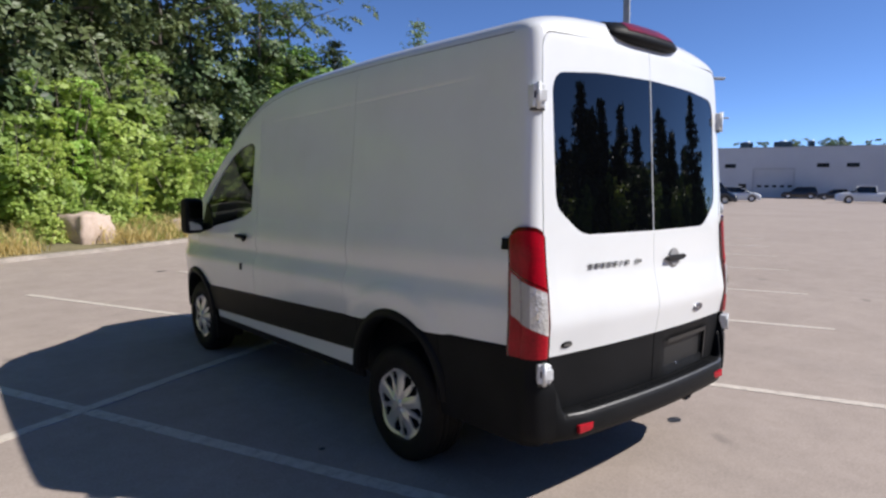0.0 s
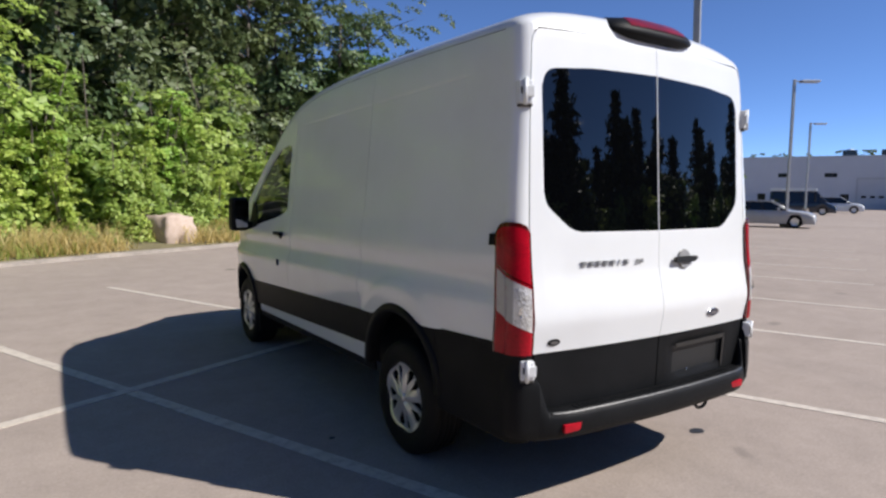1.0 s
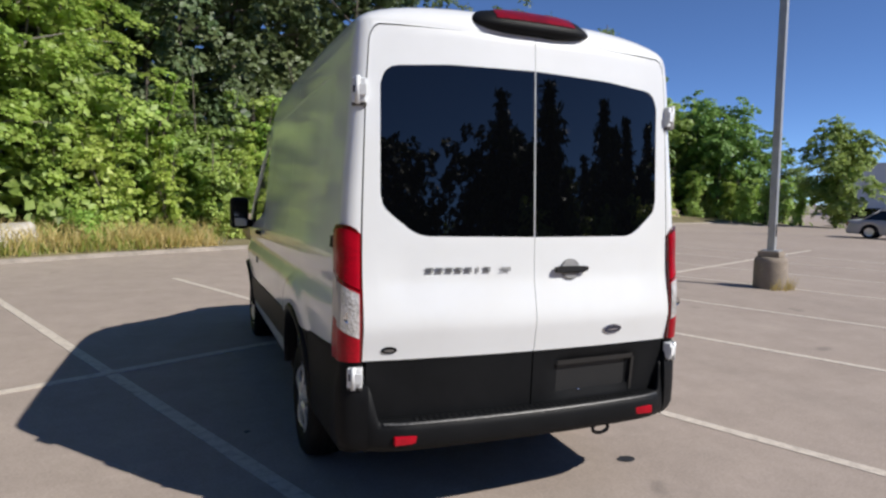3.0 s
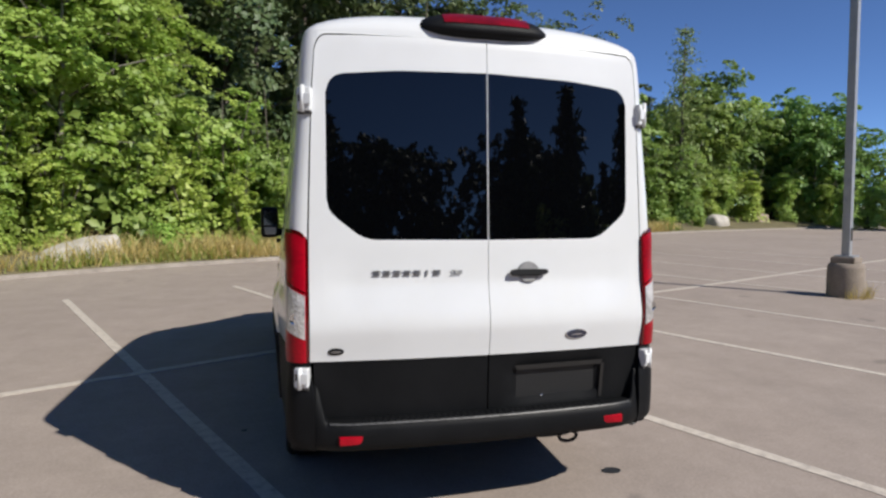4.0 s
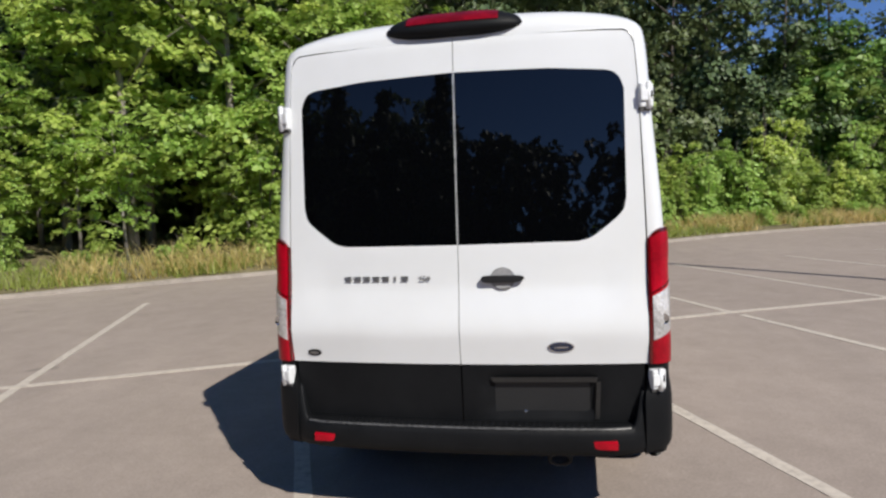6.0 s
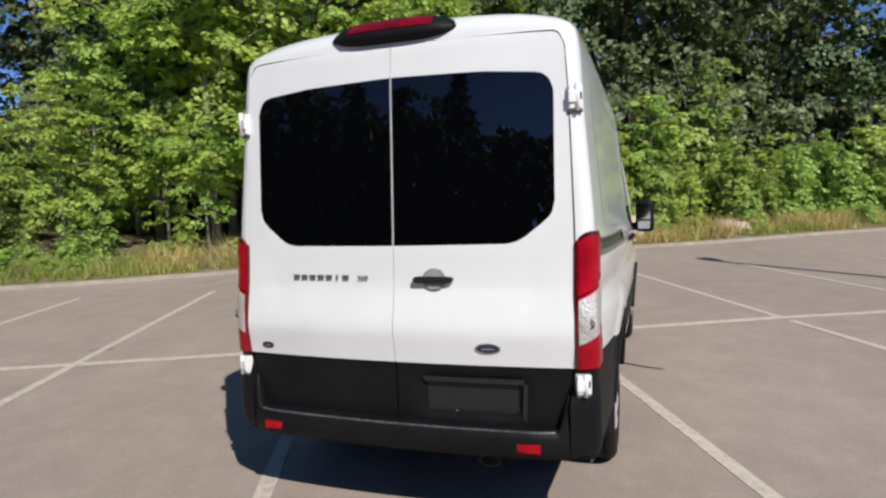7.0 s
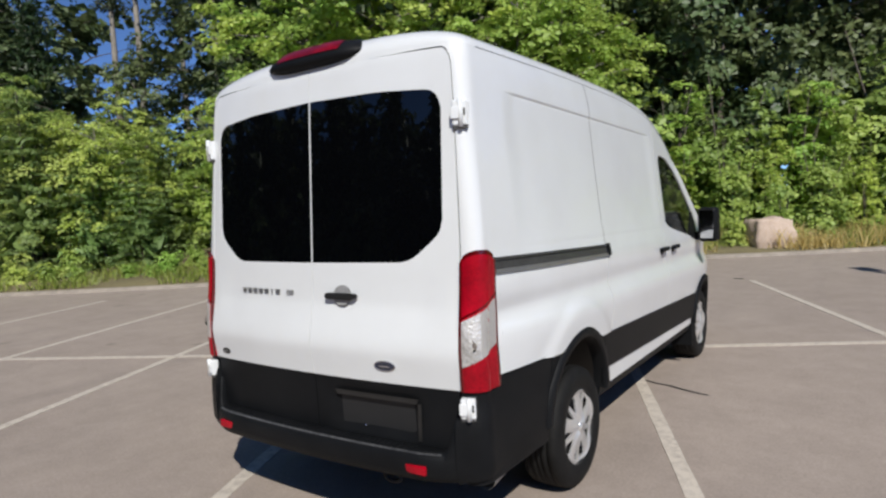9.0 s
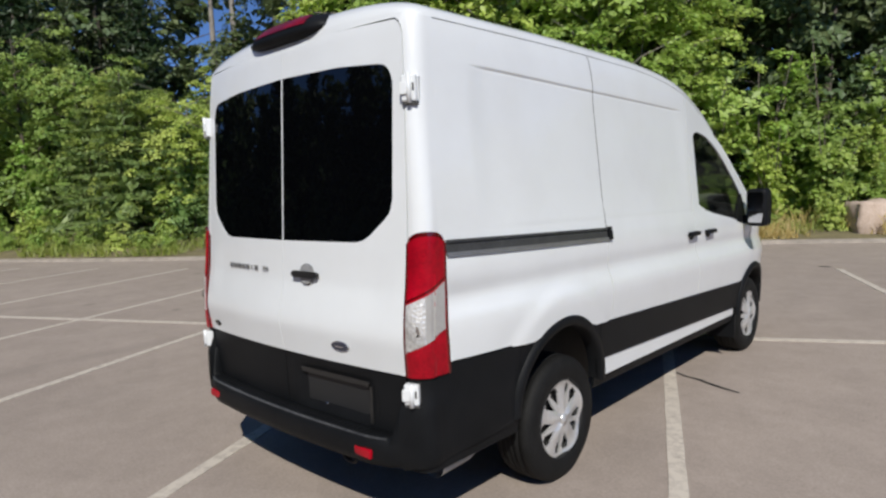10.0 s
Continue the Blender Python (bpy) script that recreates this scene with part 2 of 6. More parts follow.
def prism_bm(outline, depth, bevel=0.0):
    """An outline in x and z, made solid along y from 0 to depth."""
    bm = bmesh.new()
    vs = [bm.verts.new((x, 0, z)) for x, z in outline]
    f = bm.faces.new(vs)
    out = bmesh.ops.extrude_face_region(bm, geom=[f])
    bmesh.ops.translate(bm, verts=[v for v in out["geom"] if isinstance(v, bmesh.types.BMVert)], vec=(0, depth, 0))
    bmesh.ops.recalc_face_normals(bm, faces=bm.faces)
    if bevel:
        bmesh.ops.bevel(bm, geom=bm.edges[:], offset=bevel, segments=2, affect="EDGES")
    return bm


def lerp_table(table):
    xs, ys = [a for a, _ in table], [b for _, b in table]
    return lambda v: float(np.interp(v, xs, ys))


def smooth_table(table):
    """Like lerp_table, eased by a short moving mean."""
    f, span = lerp_table(table), 0.02 * (table[-1][0] - table[0][0])
    return lambda v: sum(f(v + k * span) for k in (-2, -1, 0, 1, 2)) / 5


# ---- ground, kerb and stall lines ----
part("ground", mesh_of("ground", [(-2500, -2500, 0), (2500, -2500, 0), (2500, 2500, 0), (-2500, 2500, 0)], [(0, 1, 2, 3)]), M_ASPHALT, None)
tagged(bpy.data.objects["ground"], "sun-bleached brownish grey asphalt of a parking lot", "parking lot", kind="structure")

KERB = [(-60, -24), (-40, -10.5), (-28, -3.0), (-19.4, 2.3), (-14.5, 4.75), (-11.2, 6.9), (-8.6, 9.0), (-6.4, 10.9), (-4.3, 12.5), (-1.9, 13.9), (0.4, 15.1), (2.8, 16.5), (5.6, 19.1), (8.0, 21.0), (11.0, 22.7), (15.3, 25.2), (24.8, 29.3), (33, 31.9), (46, 37.5), (62, 48), (90, 66)]
KERB_LEN = [0.0]
for (ax_, ay_), (bx_, by_) in zip(KERB, KERB[1:]):
    KERB_LEN.append(KERB_LEN[-1] + math.hypot(bx_ - ax_, by_ - ay_))


def along(d, off=0.0):
    """A place d metres along the kerb and off metres behind it, into the wood."""
    px = [float(np.interp(d + k, KERB_LEN, [p[0] for p in KERB])) for k in (-1.5, 0, 1.5)]
    py = [float(np.interp(d + k, KERB_LEN, [p[1] for p in KERB])) for k in (-1.5, 0, 1.5)]
    tx, ty = px[2] - px[0], py[2] - py[0]
    n = math.hypot(tx, ty)
    return (sum(px) / 3 - ty / n * off, sum(py) / 3 + tx / n * off)


KERB_STEPS = np.arange(2, KERB_LEN[-1] - 2, 1.0)


def kerb_strip(profile):
    verts, faces, m = [], [], len(profile)
    for d in KERB_STEPS:
        for o, z in profile:
            verts.append((*along(d, o + 0.04 * noise.noise((d * 0.7, o, 1))), z + (0.012 * noise.noise((d * 0.9, o * 3, 5)) if 0 < z < 0.3 else 0)))
    for i in range(len(KERB_STEPS) - 1):
        for k in range(m - 1):
            faces.append((i * m + k, i * m + k + 1, (i + 1) * m + k + 1, (i + 1) * m + k))
    return verts, faces


v, f = kerb_strip([(-0.08, -0.02), (-0.04, 0.045), (0.0, 0.075), (0.06, 0.085), (0.14, 0.08), (0.22, 0.045), (0.24, -0.02)])
solo("kerb", mesh_of("kerb", v, f, True), M_KERB, "low worn asphalt kerb along the edge of the lot", "kerb", kind="structure")
v, f = kerb_strip([(0.17, -0.01), (0.2, 0.07), (1.0, 0.16), (2.5, 0.3), (5.0, 0.5), (9.0, 0.8), (20.0, 1.2), (60.0, 1.5)])
for i, p in enumerate(v):
    if p[2] > 0.12:
        v[i] = (p[0], p[1], p[2] + 0.1 * noise.noise((p[0] * 0.5, p[1] * 0.5, 2)))
solo("verge", mesh_of("verge", v, f, True), M_SOIL, "dry grassy verge rising under the shrubs", "verge", kind="structure")

QD, PD = Vector((math.cos(radians(25.2)), math.sin(radians(25.2)), 0)), Vector((-math.sin(radians(23.6)), math.cos(radians(23.6)), 0))
CROSS = Vector((-2.258, 3.089, 0))


def stripe(a, b, width=0.1, z=0.004, cut=18):
    """A painted stripe with slightly ragged edges, a thin slab on the asphalt."""
    d = (b - a).normalized()
    s = Vector((-d.y, d.x, 0))
    length = (b - a).length
    count = max(2, int(length * 5))
    verts, faces = [], []
    for i in range(count + 1):
        p = a + d * (length * i / count)
        for side in (-1, 1):
            q = p + s * side * (width / 2 + 0.006 * noise.noise((p.x * 9, p.y * 9, side)))
            verts += [(q.x, q.y, 0.0005), (q.x, q.y, z)]
    for i in range(count):
        o = i * 4
        faces += [(o + 1, o + 3, o + 7, o + 5), (o, o + 1, o + 5, o + 4), (o + 3, o + 2, o + 6, o + 7)]
    return mesh_of("stall_line", verts, faces)


LINE_LABEL = "worn off-white painted parking stall line on asphalt"
BEND = Vector((2.72, 5.585, 0))  # the line between the rows is not quite straight
for a, b, z in ((CROSS - QD * 24, CROSS, 0.0065), (CROSS, BEND, 0.009), (BEND, BEND + Vector((math.cos(radians(23.3)), math.sin(radians(23.3)), 0)) * 17, 0.0065)):
    solo("row_line", stripe(a, b, 0.1, z), M_LINE, "worn off-white painted line between two parking rows", "parking line", kind="structure")
for gap in (-18.2, -15.6, -13.0, -10.4, -7.74, -5.05, -2.63, 0.0, 2.72, 5.55, 8.15, 11.18, 13.9, 16.7, 19.4):
    c = CROSS + QD * gap
    for lo, hi in ((-5.45, -0.06), (0.06, 5.25)):
        solo("stall_line", stripe(c + PD * lo, c + PD * hi), M_LINE, LINE_LABEL, "parking line", "stall lines", "structure")


# ---- the van ----
RAKE = 0.022  # the body sits a little nose-down
W_TABLE = lerp_table([(0.28, 0.92), (0.40, 0.975), (0.5, 0.995), (0.8, 1.015), (0.95, 1.03), (1.07, 1.03), (1.155, 0.999), (1.175, 0.997), (1.245, 1.008), (1.3, 1.007), (1.36, 1.002), (1.45, 0.985), (1.6, 0.972), (2.05, 0.931), (2.2, 0.920), (2.3, 0.909), (2.37, 0.896), (2.45, 0.866)])
YR_RAW = lerp_table([(0.3, -0.12), (0.83, -0.136), (0.985, -0.16), (1.04, -0.152), (1.2, -0.122), (1.3, -0.112), (1.4, -0.105), (2.2, -0.052), (2.38, -0.035), (2.5, 0.05)])
YR_TABLE = lambda z: sum(YR_RAW(z + 0.012 * k) for k in (-2, -1, 0, 1, 2)) / 5
R_CORNER = 0.075
REAR_TAPER = lerp_table([(0.4, 0.022), (0.5, 0.04), (0.8, 0.06), (0.95, 0.075), (1.02, 0.081), (1.12, 0.075), (1.2, 0.05), (1.3, 0.04), (1.36, 0.045), (1.45, 0.03), (1.6, 0.026), (2.1, 0.022), (2.4, 0.012)])  # the body draws in towards the rear


def half_width(y, z):
    w = W_TABLE(z)
    w += 0.006 * math.exp(-((z - 1.02) / 0.05) ** 2)
    if y < 0.9:
        w -= REAR_TAPER(z) * (1 - max(y, 0.0) / 0.9) ** 2
    if y > 4.0:
        w *= 1 - 0.28 * min(1.0, (y - 4.0) / 1.25) ** 2.6
    if y > 2.9 and z > 1.4:
        w -= 0.035 * (y - 2.9) * (z - 1.4)
    return w


def plan_corner(z):
    w = half_width(0.05, z)
    x0 = w - R_CORNER
    return w, x0, YR_TABLE(z) + 0.05 * (x0 / 0.86) ** 2


def rear_at(x, z):
    w, x0, yc = plan_corner(z)
    a = abs(x)
    if a <= x0:
        y = YR_TABLE(z) + 0.05 * (a / 0.86) ** 2
    else:
        d = min(a - x0, R_CORNER * 0.9999)
        y = yc + R_CORNER - math.sqrt(R_CORNER**2 - d**2)
    return Vector((x, y, z))


def side_at(y, z, s=1):
    w, x0, yc = plan_corner(z)
    if y < yc + R_CORNER:
        d = min(yc + R_CORNER - y, R_CORNER)
        x = x0 + math.sqrt(max(0.0, R_CORNER**2 - d**2))
    else:
        x = half_width(y, z)
    return Vector((s * x, y, z))


def wrap_at(q, z, s=1, x_in=0.866, y_out=0.1):
    """From the rear face at x_in round the corner to the side at y_out, q from 0 to 1."""
    w, x0, yc = plan_corner(z)
    la, lb, lc = max(0.0, x0 - x_in), R_CORNER * math.pi / 2, max(0.02, y_out - yc - R_CORNER)
    a0 = 0.0
    if x_in > x0:
        a0 = math.asin(min(1, (x_in - x0) / R_CORNER))
        lb = R_CORNER * (math.pi / 2 - a0)
    d = q * (la + lb + lc)
    if d < la:
        p = rear_at(x_in + d, z)
        return Vector((s * p.x, p.y, z))
    if d < la + lb:
        a = a0 + (d - la) / R_CORNER
        return Vector((s * (x0 + R_CORNER * math.sin(a)), yc + R_CORNER - R_CORNER * math.cos(a), z))
    y = yc + R_CORNER + d - la - lb
    return Vector((s * half_width(y, z), y, z))


def offset_at(fn, u, z, off, flip):
    e = 0.006
    a, b = fn(u + e, z) - fn(u - e, z), fn(u, z + e) - fn(u, z - e)
    n = a.cross(b)
    n = n.normalized() if n.length > 1e-9 else Vector((0, 0, 1))
    if flip:
        n = -n
    return fn(u, z) + n * off


def raked(p):
    return (p.x, p.y, p.z - RAKE * p.y)


def skin(name, fn, columns, bands, off=0.0, depth=0.014, flip=False, hole=None, rows=10, dent=None):
    """A panel that follows fn(u, z). bands(u) gives the heights between which it lies; hole(u, band) leaves faces out;
    its edges are turned in by depth."""
    verts, inner, grid, faces = [], [], [], []
    for u in columns:
        zs, cuts = [], bands(u)
        for b, (lo, hi) in enumerate(zip(cuts, cuts[1:])):
            n = rows if isinstance(rows, int) else rows[b]
            zs += [lo + (hi - lo) * k / n for k in range(n)]
        zs.append(cuts[-1])
        row = []
        for z in zs:
            d = dent(u, z) if dent else 0.0
            row.append(len(verts))
            verts.append(raked(offset_at(fn, u, z, off + d, flip)))
            inner.append(raked(offset_at(fn, u, z, off + d - depth, flip)))
        grid.append(row)
    n_rows = [rows] * 9 if isinstance(rows, int) else rows
    edge_use = {}
    for i in range(len(columns) - 1):
        um, k0 = (columns[i] + columns[i + 1]) / 2, 0
        for b in range(len(bands(columns[i])) - 1):
            for k in range(k0, k0 + n_rows[b]):
                if not (hole and hole(um, b)):
                    q = (grid[i][k], grid[i + 1][k], grid[i + 1][k + 1], grid[i][k + 1])
                    faces.append(q[::-1] if flip else q)
                    for e in zip(q, q[1:] + q[:1]):
                        key = tuple(sorted(e))
                        edge_use[key] = edge_use.get(key, 0) + 1
            k0 += n_rows[b]
    extra, count = [], len(verts)
    for (a, b), used in edge_use.items():
        if used == 1:
            o = count + len(extra)
            extra += [verts[a], verts[b], inner[b], inner[a]]
            faces.append((o, o + 1, o + 2, o + 3))
    return mesh_of(name, verts + extra, faces, True)


def steps(*stops):
    """Numbers from stop to stop: (start, (end, count), ...)."""
    out = [stops[0]]
    for end, n in stops[1:]:
        a = out[-1]
        out += [a + (end - a) * (k + 1) / n for k in range(n)]
    return out


van = thing("cargo_van", "white mid-roof cargo van with black lower cladding parked across stall lines", "van")

# rear doors
DOOR_R = 0.085  # radius of the doors' upper corners


def DOOR_TOP(x):
    """The height of the doors' upper edge."""
    top = 2.379 - 0.012 * (min(x, 0.776) / 0.776) ** 3
    d = min(max(0.0, x - 0.776), DOOR_R)
    return top - DOOR_R + math.sqrt(DOOR_R**2 - d**2)


WIN_LO = lerp_table([(0.0, 1.402), (0.56, 1.405), (0.6, 1.412), (0.64, 1.43), (0.735, 1.505), (0.765, 1.535), (0.778, 1.56), (0.785, 1.60)])
WIN_HI = lerp_table([(0.0, 2.222), (0.45, 2.212), (0.7, 2.19), (0.735, 2.182), (0.762, 2.16), (0.777, 2.13), (0.785, 2.10)])
DOOR_X = steps(0.0018, (0.0034, 1), (0.56, 12), (0.7, 6), (0.785, 8)) + [0.776 + DOOR_R * math.sin(radians(a)) for a in range(9, 91, 3)]

DOOR_EDGE = smooth_table([(0.5, 0.868), (1.4, 0.868), (1.6, 0.863), (2.1, 0.847), (2.25, 0.836), (2.4, 0.828)])  # the doors narrow upwards with the body


def shut(x, z):
    """The doors' outer margin, drawn in with height; 0.861 is the door's edge."""
    return x if x < 0.785 else 0.785 + (x - 0.785) * (DOOR_EDGE(z) - 0.785) / 0.076


def rear_door(s):
    fn = lambda x, z: rear_at(s * shut(x, z), z)
    flip = s < 0
    door = part("rear_door", skin("rear_door", fn, DOOR_X, lambda x: [0.832, WIN_LO(min(x, 0.785)), WIN_HI(min(x, 0.785)), DOOR_TOP(x)], flip=flip,
                                  hole=lambda x, b: b == 1 and 0.0034 < x < 0.785, rows=[26, 14, 8],
                                  dent=lambda x, z: -0.012 * max(0.0, 1 - abs(z - 1.2) / 0.17) * max(0.0, min(1.0, (0.8 - x) / 0.12)) * 0.6), M_WHITE, van, "white rear cargo door")
    part("window_pane", skin("window_pane", fn, steps(0.0034, (0.56, 12), (0.7, 6), (0.785, 8)), lambda x: [WIN_LO(x), WIN_HI(x)], off=-0.003, depth=0.006, flip=flip, rows=14), M_TINT, door, "dark tinted rear window")
    part("lower_panel", skin("lower_panel", fn, steps(0.004, (0.7, 12), (0.845, 6)), lambda x: [0.535, 0.826], off=-0.004, flip=flip, rows=8,
                             dent=lambda x, z: -0.028 * (1 if s > 0 and 0.14 < x < 0.63 and 0.6 < z < 0.77 else 0)), M_PLASTIC, door, "matt black lower door panel")
    return door


door_left, door_right = rear_door(-1), rear_door(1)


# side walls
def arch_z(y, cy, cz, r):
    return cz + math.sqrt(max(0.0, r * r - (y - cy) ** 2))


ARCHES = ((0.945, 0.503, 0.395, 0.452), (4.263, 0.50, 0.385, 0.437))  # along, up, opening, moulding
CLAD_BASE = lerp_table([(-0.2, 0.885), (0.5, 0.872), (1.4, 0.848), (3.8, 0.795), (4.8, 0.79), (5.4, 0.79)])


def clad_top(y):
    z = CLAD_BASE(y)
    for cy, cz, r, ro in ARCHES:
        if abs(y - cy) < ro:
            z = max(z, arch_z(y, cy, cz, ro))
    return z


ROOF_EDGE = smooth_table([(-0.2, 2.372), (0.3, 2.385), (1.2, 2.415), (2.2, 2.425), (2.7, 2.385), (3.1, 2.275), (3.5, 2.07), (3.9, 1.785), (4.3, 1.48), (4.55, 1.32), (4.9, 1.22), (5.25, 1.08)])
CORNER_Q = [k / 14 for k in range(15)]


def groove(y, z, s):
    """The pressed panel on the cargo side."""
    if 0.28 < y < 2.85:
        def ease(a, w):
            a = max(0.0, min(1.0, a / w))
            return a * a * (3 - 2 * a)

        # a shallow pressing: a sharp fold along its top, faint edges elsewhere
        side = ease(min(y - 0.30, 2.83 - y), 0.16)
        inside = ease(2.205 - z - 0.10 * (1 - side) ** 2, 0.016) * ease(z - 1.46, 0.1) * side
        deep = 1.0 if s > 0 else 0.4
        fold = 0.0055 * math.exp(-((z - 2.199) / 0.006) ** 2) * ease(min(y - 0.36, 2.78 - y), 0.06)
        return -deep * (0.007 * inside + fold)
    return 0.0


def crease(y, z):
    """The bulge over the rear wheel and the swage under the rail."""
    d = 0.0
    r = math.hypot(y - 0.953, (z - 0.475) * 0.95)
    if 0.4 < r < 0.75 and z > 0.6:
        d += 0.014 * max(0.0, min(1.0, (0.62 - r) / 0.06))
    return d


def side_wall(s):
    fn = lambda y, z: side_at(y, z, s)
    flip = s < 0
    dent = lambda y, z: groove(y, z, s) + crease(y, z)
    post = part("corner_post", skin("corner_post", lambda q, z: wrap_at(q, z, s, shut(0.8685, z), 0.115), CORNER_Q, lambda q: [0.832, 2.380], flip=flip, rows=44), M_WHITE, van)
    ys = steps(0.115, (0.27, 4), (0.33, 8), (1.45, 24), (1.4745 if s > 0 else 1.482, 2))
    band = lambda lo, hi: (lambda y: [clad_top(y), 1.44, 1.48, 2.18, 2.215, ROOF_EDGE(y)])
    part("quarter_panel", skin("quarter_panel", fn, ys, band(0, 0), flip=flip, depth=0.03, rows=[26, 6, 8, 8, 4], dent=dent), M_WHITE, van)
    ys = steps(1.4815 if s > 0 else 1.486, (1.5, 1), (2.8, 22), (2.84, 4), (2.872, 2))
    name = "sliding_door" if s > 0 else "side_panel"
    slide = part(name, skin(name, fn, ys, band(0, 0), flip=flip, depth=0.03, rows=[26, 6, 8, 8, 4], dent=dent), M_WHITE, van)
    seam = steps(1.4735, (1.4825, 1)) if s > 0 else steps(1.4815, (1.4865, 1))
    if s > 0:
        part("panel_seam", skin("panel_seam", fn, seam, lambda y: [0.86, 1.335], off=-0.004, depth=0.004, flip=flip, rows=30, dent=dent), M_SEAL, van)
    part("panel_seam", skin("panel_seam", fn, seam, lambda y: [1.40 if s > 0 else 1.27, ROOF_EDGE(y) - 0.004], off=0.0004 if s > 0 else -0.002, depth=0.004, flip=flip, rows=60, dent=dent), M_SEAMGREY if s > 0 else M_SEAL, van)
    part("roof_seam", skin("roof_seam", fn, steps(0.14, (3.2, 40)), lambda y: [ROOF_EDGE(y) - 0.0035, ROOF_EDGE(y) + 0.001], off=0.0008, depth=0.004, flip=flip, rows=1), M_SEAMGREY, van)
    # cab door, with its window
    w_lo = lerp_table([(3.0, 1.50), (3.06, 1.475), (3.14, 1.45), (3.3, 1.42), (3.7, 1.365), (4.0, 1.315), (4.12, 1.30)])
    w_hi = lerp_table([(3.0, 2.02), (3.04, 2.055), (3.12, 2.065), (3.3, 2.04), (3.5, 1.965), (3.7, 1.845), (3.9, 1.69), (4.05, 1.555), (4.12, 1.31)])
    ys = steps(2.88, (3.0, 3), (3.14, 5), (4.12, 18), (4.2, 2))
    hem = lambda y: [clad_top(y), w_lo(min(max(y, 3.0), 4.12)), w_hi(min(max(y, 3.0), 4.12)), max(ROOF_EDGE(y), w_hi(min(max(y, 3.0), 4.12)) + 0.012)]
    cab = part("cab_door", skin("cab_door", fn, ys, hem, flip=flip, rows=[24, 10, 4], hole=lambda y, b: b == 1 and 3.0 < y < 4.12), M_WHITE, van)
    glass = part("window_pane", skin("window_pane", fn, steps(3.0, (3.14, 5), (4.12, 18)), lambda y: [w_lo(y) - 0.01, w_hi(y) + 0.01], off=-0.008, depth=0.004, flip=flip, rows=10), M_CABGLASS, cab, "clear tinted cab window")
    glass.visible_shadow = False
    # dark quarter-light in front of the mirror
    part("window_frame", skin("window_frame", fn, steps(3.82, (4.12, 8)), lambda y: [w_lo(y) - 0.012, min(w_hi(y) + 0.012, w_lo(y) + 0.03 + max(0.0, (y - 3.82)) * 1.2)], off=0.002, depth=0.01, flip=flip, rows=4), M_PLASTIC, cab, "black mirror base panel")
    part("front_wing", skin("front_wing", fn, steps(4.206, (5.2, 26)), lambda y: [clad_top(y), ROOF_EDGE(y)], flip=flip, rows=14), M_WHITE, van)
    # black cladding and white sill
    for k, (cy, cz, r, ro) in enumerate(ARCHES):
        ang = [math.pi * j / 28 for j in range(29)]
        verts, faces = [], []
        for a in ang:
            for rad, off in ((r - 0.004, -0.06), (r, 0.018), (r + 0.012, 0.026), (ro - 0.006, 0.024), (ro + 0.004, 0.0)):
                y, z = cy - rad * math.cos(a), cz + rad * math.sin(a)
                p = offset_at(fn, y, z, off, flip)
                verts.append(raked(p))
        m = 5
        for i in range(len(ang) - 1):
            for j in range(m - 1):
                faces.append((i * m + j, i * m + j + 1, (i + 1) * m + j + 1, (i + 1) * m + j))
        part("arch_moulding", mesh_of("arch_moulding", verts, faces, True), M_PLASTIC, van, "black plastic wheel arch moulding")
    cy0, r0, cy1, r1 = ARCHES[0][0], ARCHES[0][2], ARCHES[1][0], ARCHES[1][2]
    part("rear_cladding", skin("rear_cladding", lambda q, z: wrap_at(q, z, s, 0.868, cy0 - r0), steps(0.0, (0.4, 12), (1.0, 10)), lambda q: [0.40 + 0.02 * q, 0.828 + 0.05 * min(1, q / 0.15)], off=0.004, flip=flip, rows=8), M_PLASTIC, van)
    for cy, cz, r, ro in ARCHES:
        part("arch_cladding", skin("arch_cladding", fn, steps(cy - r, (cy + r, 30)), lambda y: [arch_z(y, cy, cz, r), clad_top(y) - 0.002], off=0.006, flip=flip, rows=4), M_PLASTIC, van)
    sill_hi = lerp_table([(1.3, 0.625), (3.95, 0.57)])
    part("side_cladding", skin("side_cladding", fn, steps(cy0 + r0, (cy1 - r1, 24)), lambda y: [sill_hi(y) + 0.003, clad_top(y) - 0.002], off=0.008, flip=flip, rows=6), M_PLASTIC, van, "black side cladding between the wheels")
    part("sill", skin("sill", fn, steps(cy0 + r0, (cy1 - r1 - 0.12, 20)), lambda y: [0.513, sill_hi(y)], off=0.0, flip=flip, rows=4), M_WHITE, van, "white sill below the cladding")
    part("sill_lip", skin("sill_lip", fn, steps(cy0 + r0, (cy1 - r1, 20)), lambda y: [0.44, 0.51], off=-0.02, flip=flip, rows=3), M_PLASTIC, van)
    part("front_cladding", skin("front_cladding", fn, steps(cy1 + r1, (5.2, 10)), lambda y: [0.34, clad_top(y) - 0.002], off=0.006, flip=flip, rows=6), M_PLASTIC, van)
    # swage shadow line of the sliding rail
    if s > 0:
        low = lambda y: 1.348 - 0.014 * y
        strip = lambda name, a, b, off: skin(name, fn, steps(0.085, (1.5, 20)), lambda y: [low(y) + a, low(y) + b], off=off, depth=0.02, flip=flip, rows=2)
        rail = part("slide_rail", strip("slide_rail", 0.0, 0.068, 0.003), M_RAIL, van, "dark grey sliding door rail")
        part("rail_lip", strip("rail_lip", -0.004, 0.014, 0.012), M_GREYTRIM, rail)
        part("rail_lip", strip("rail_lip", 0.058, 0.07, 0.012), M_RAIL, rail)
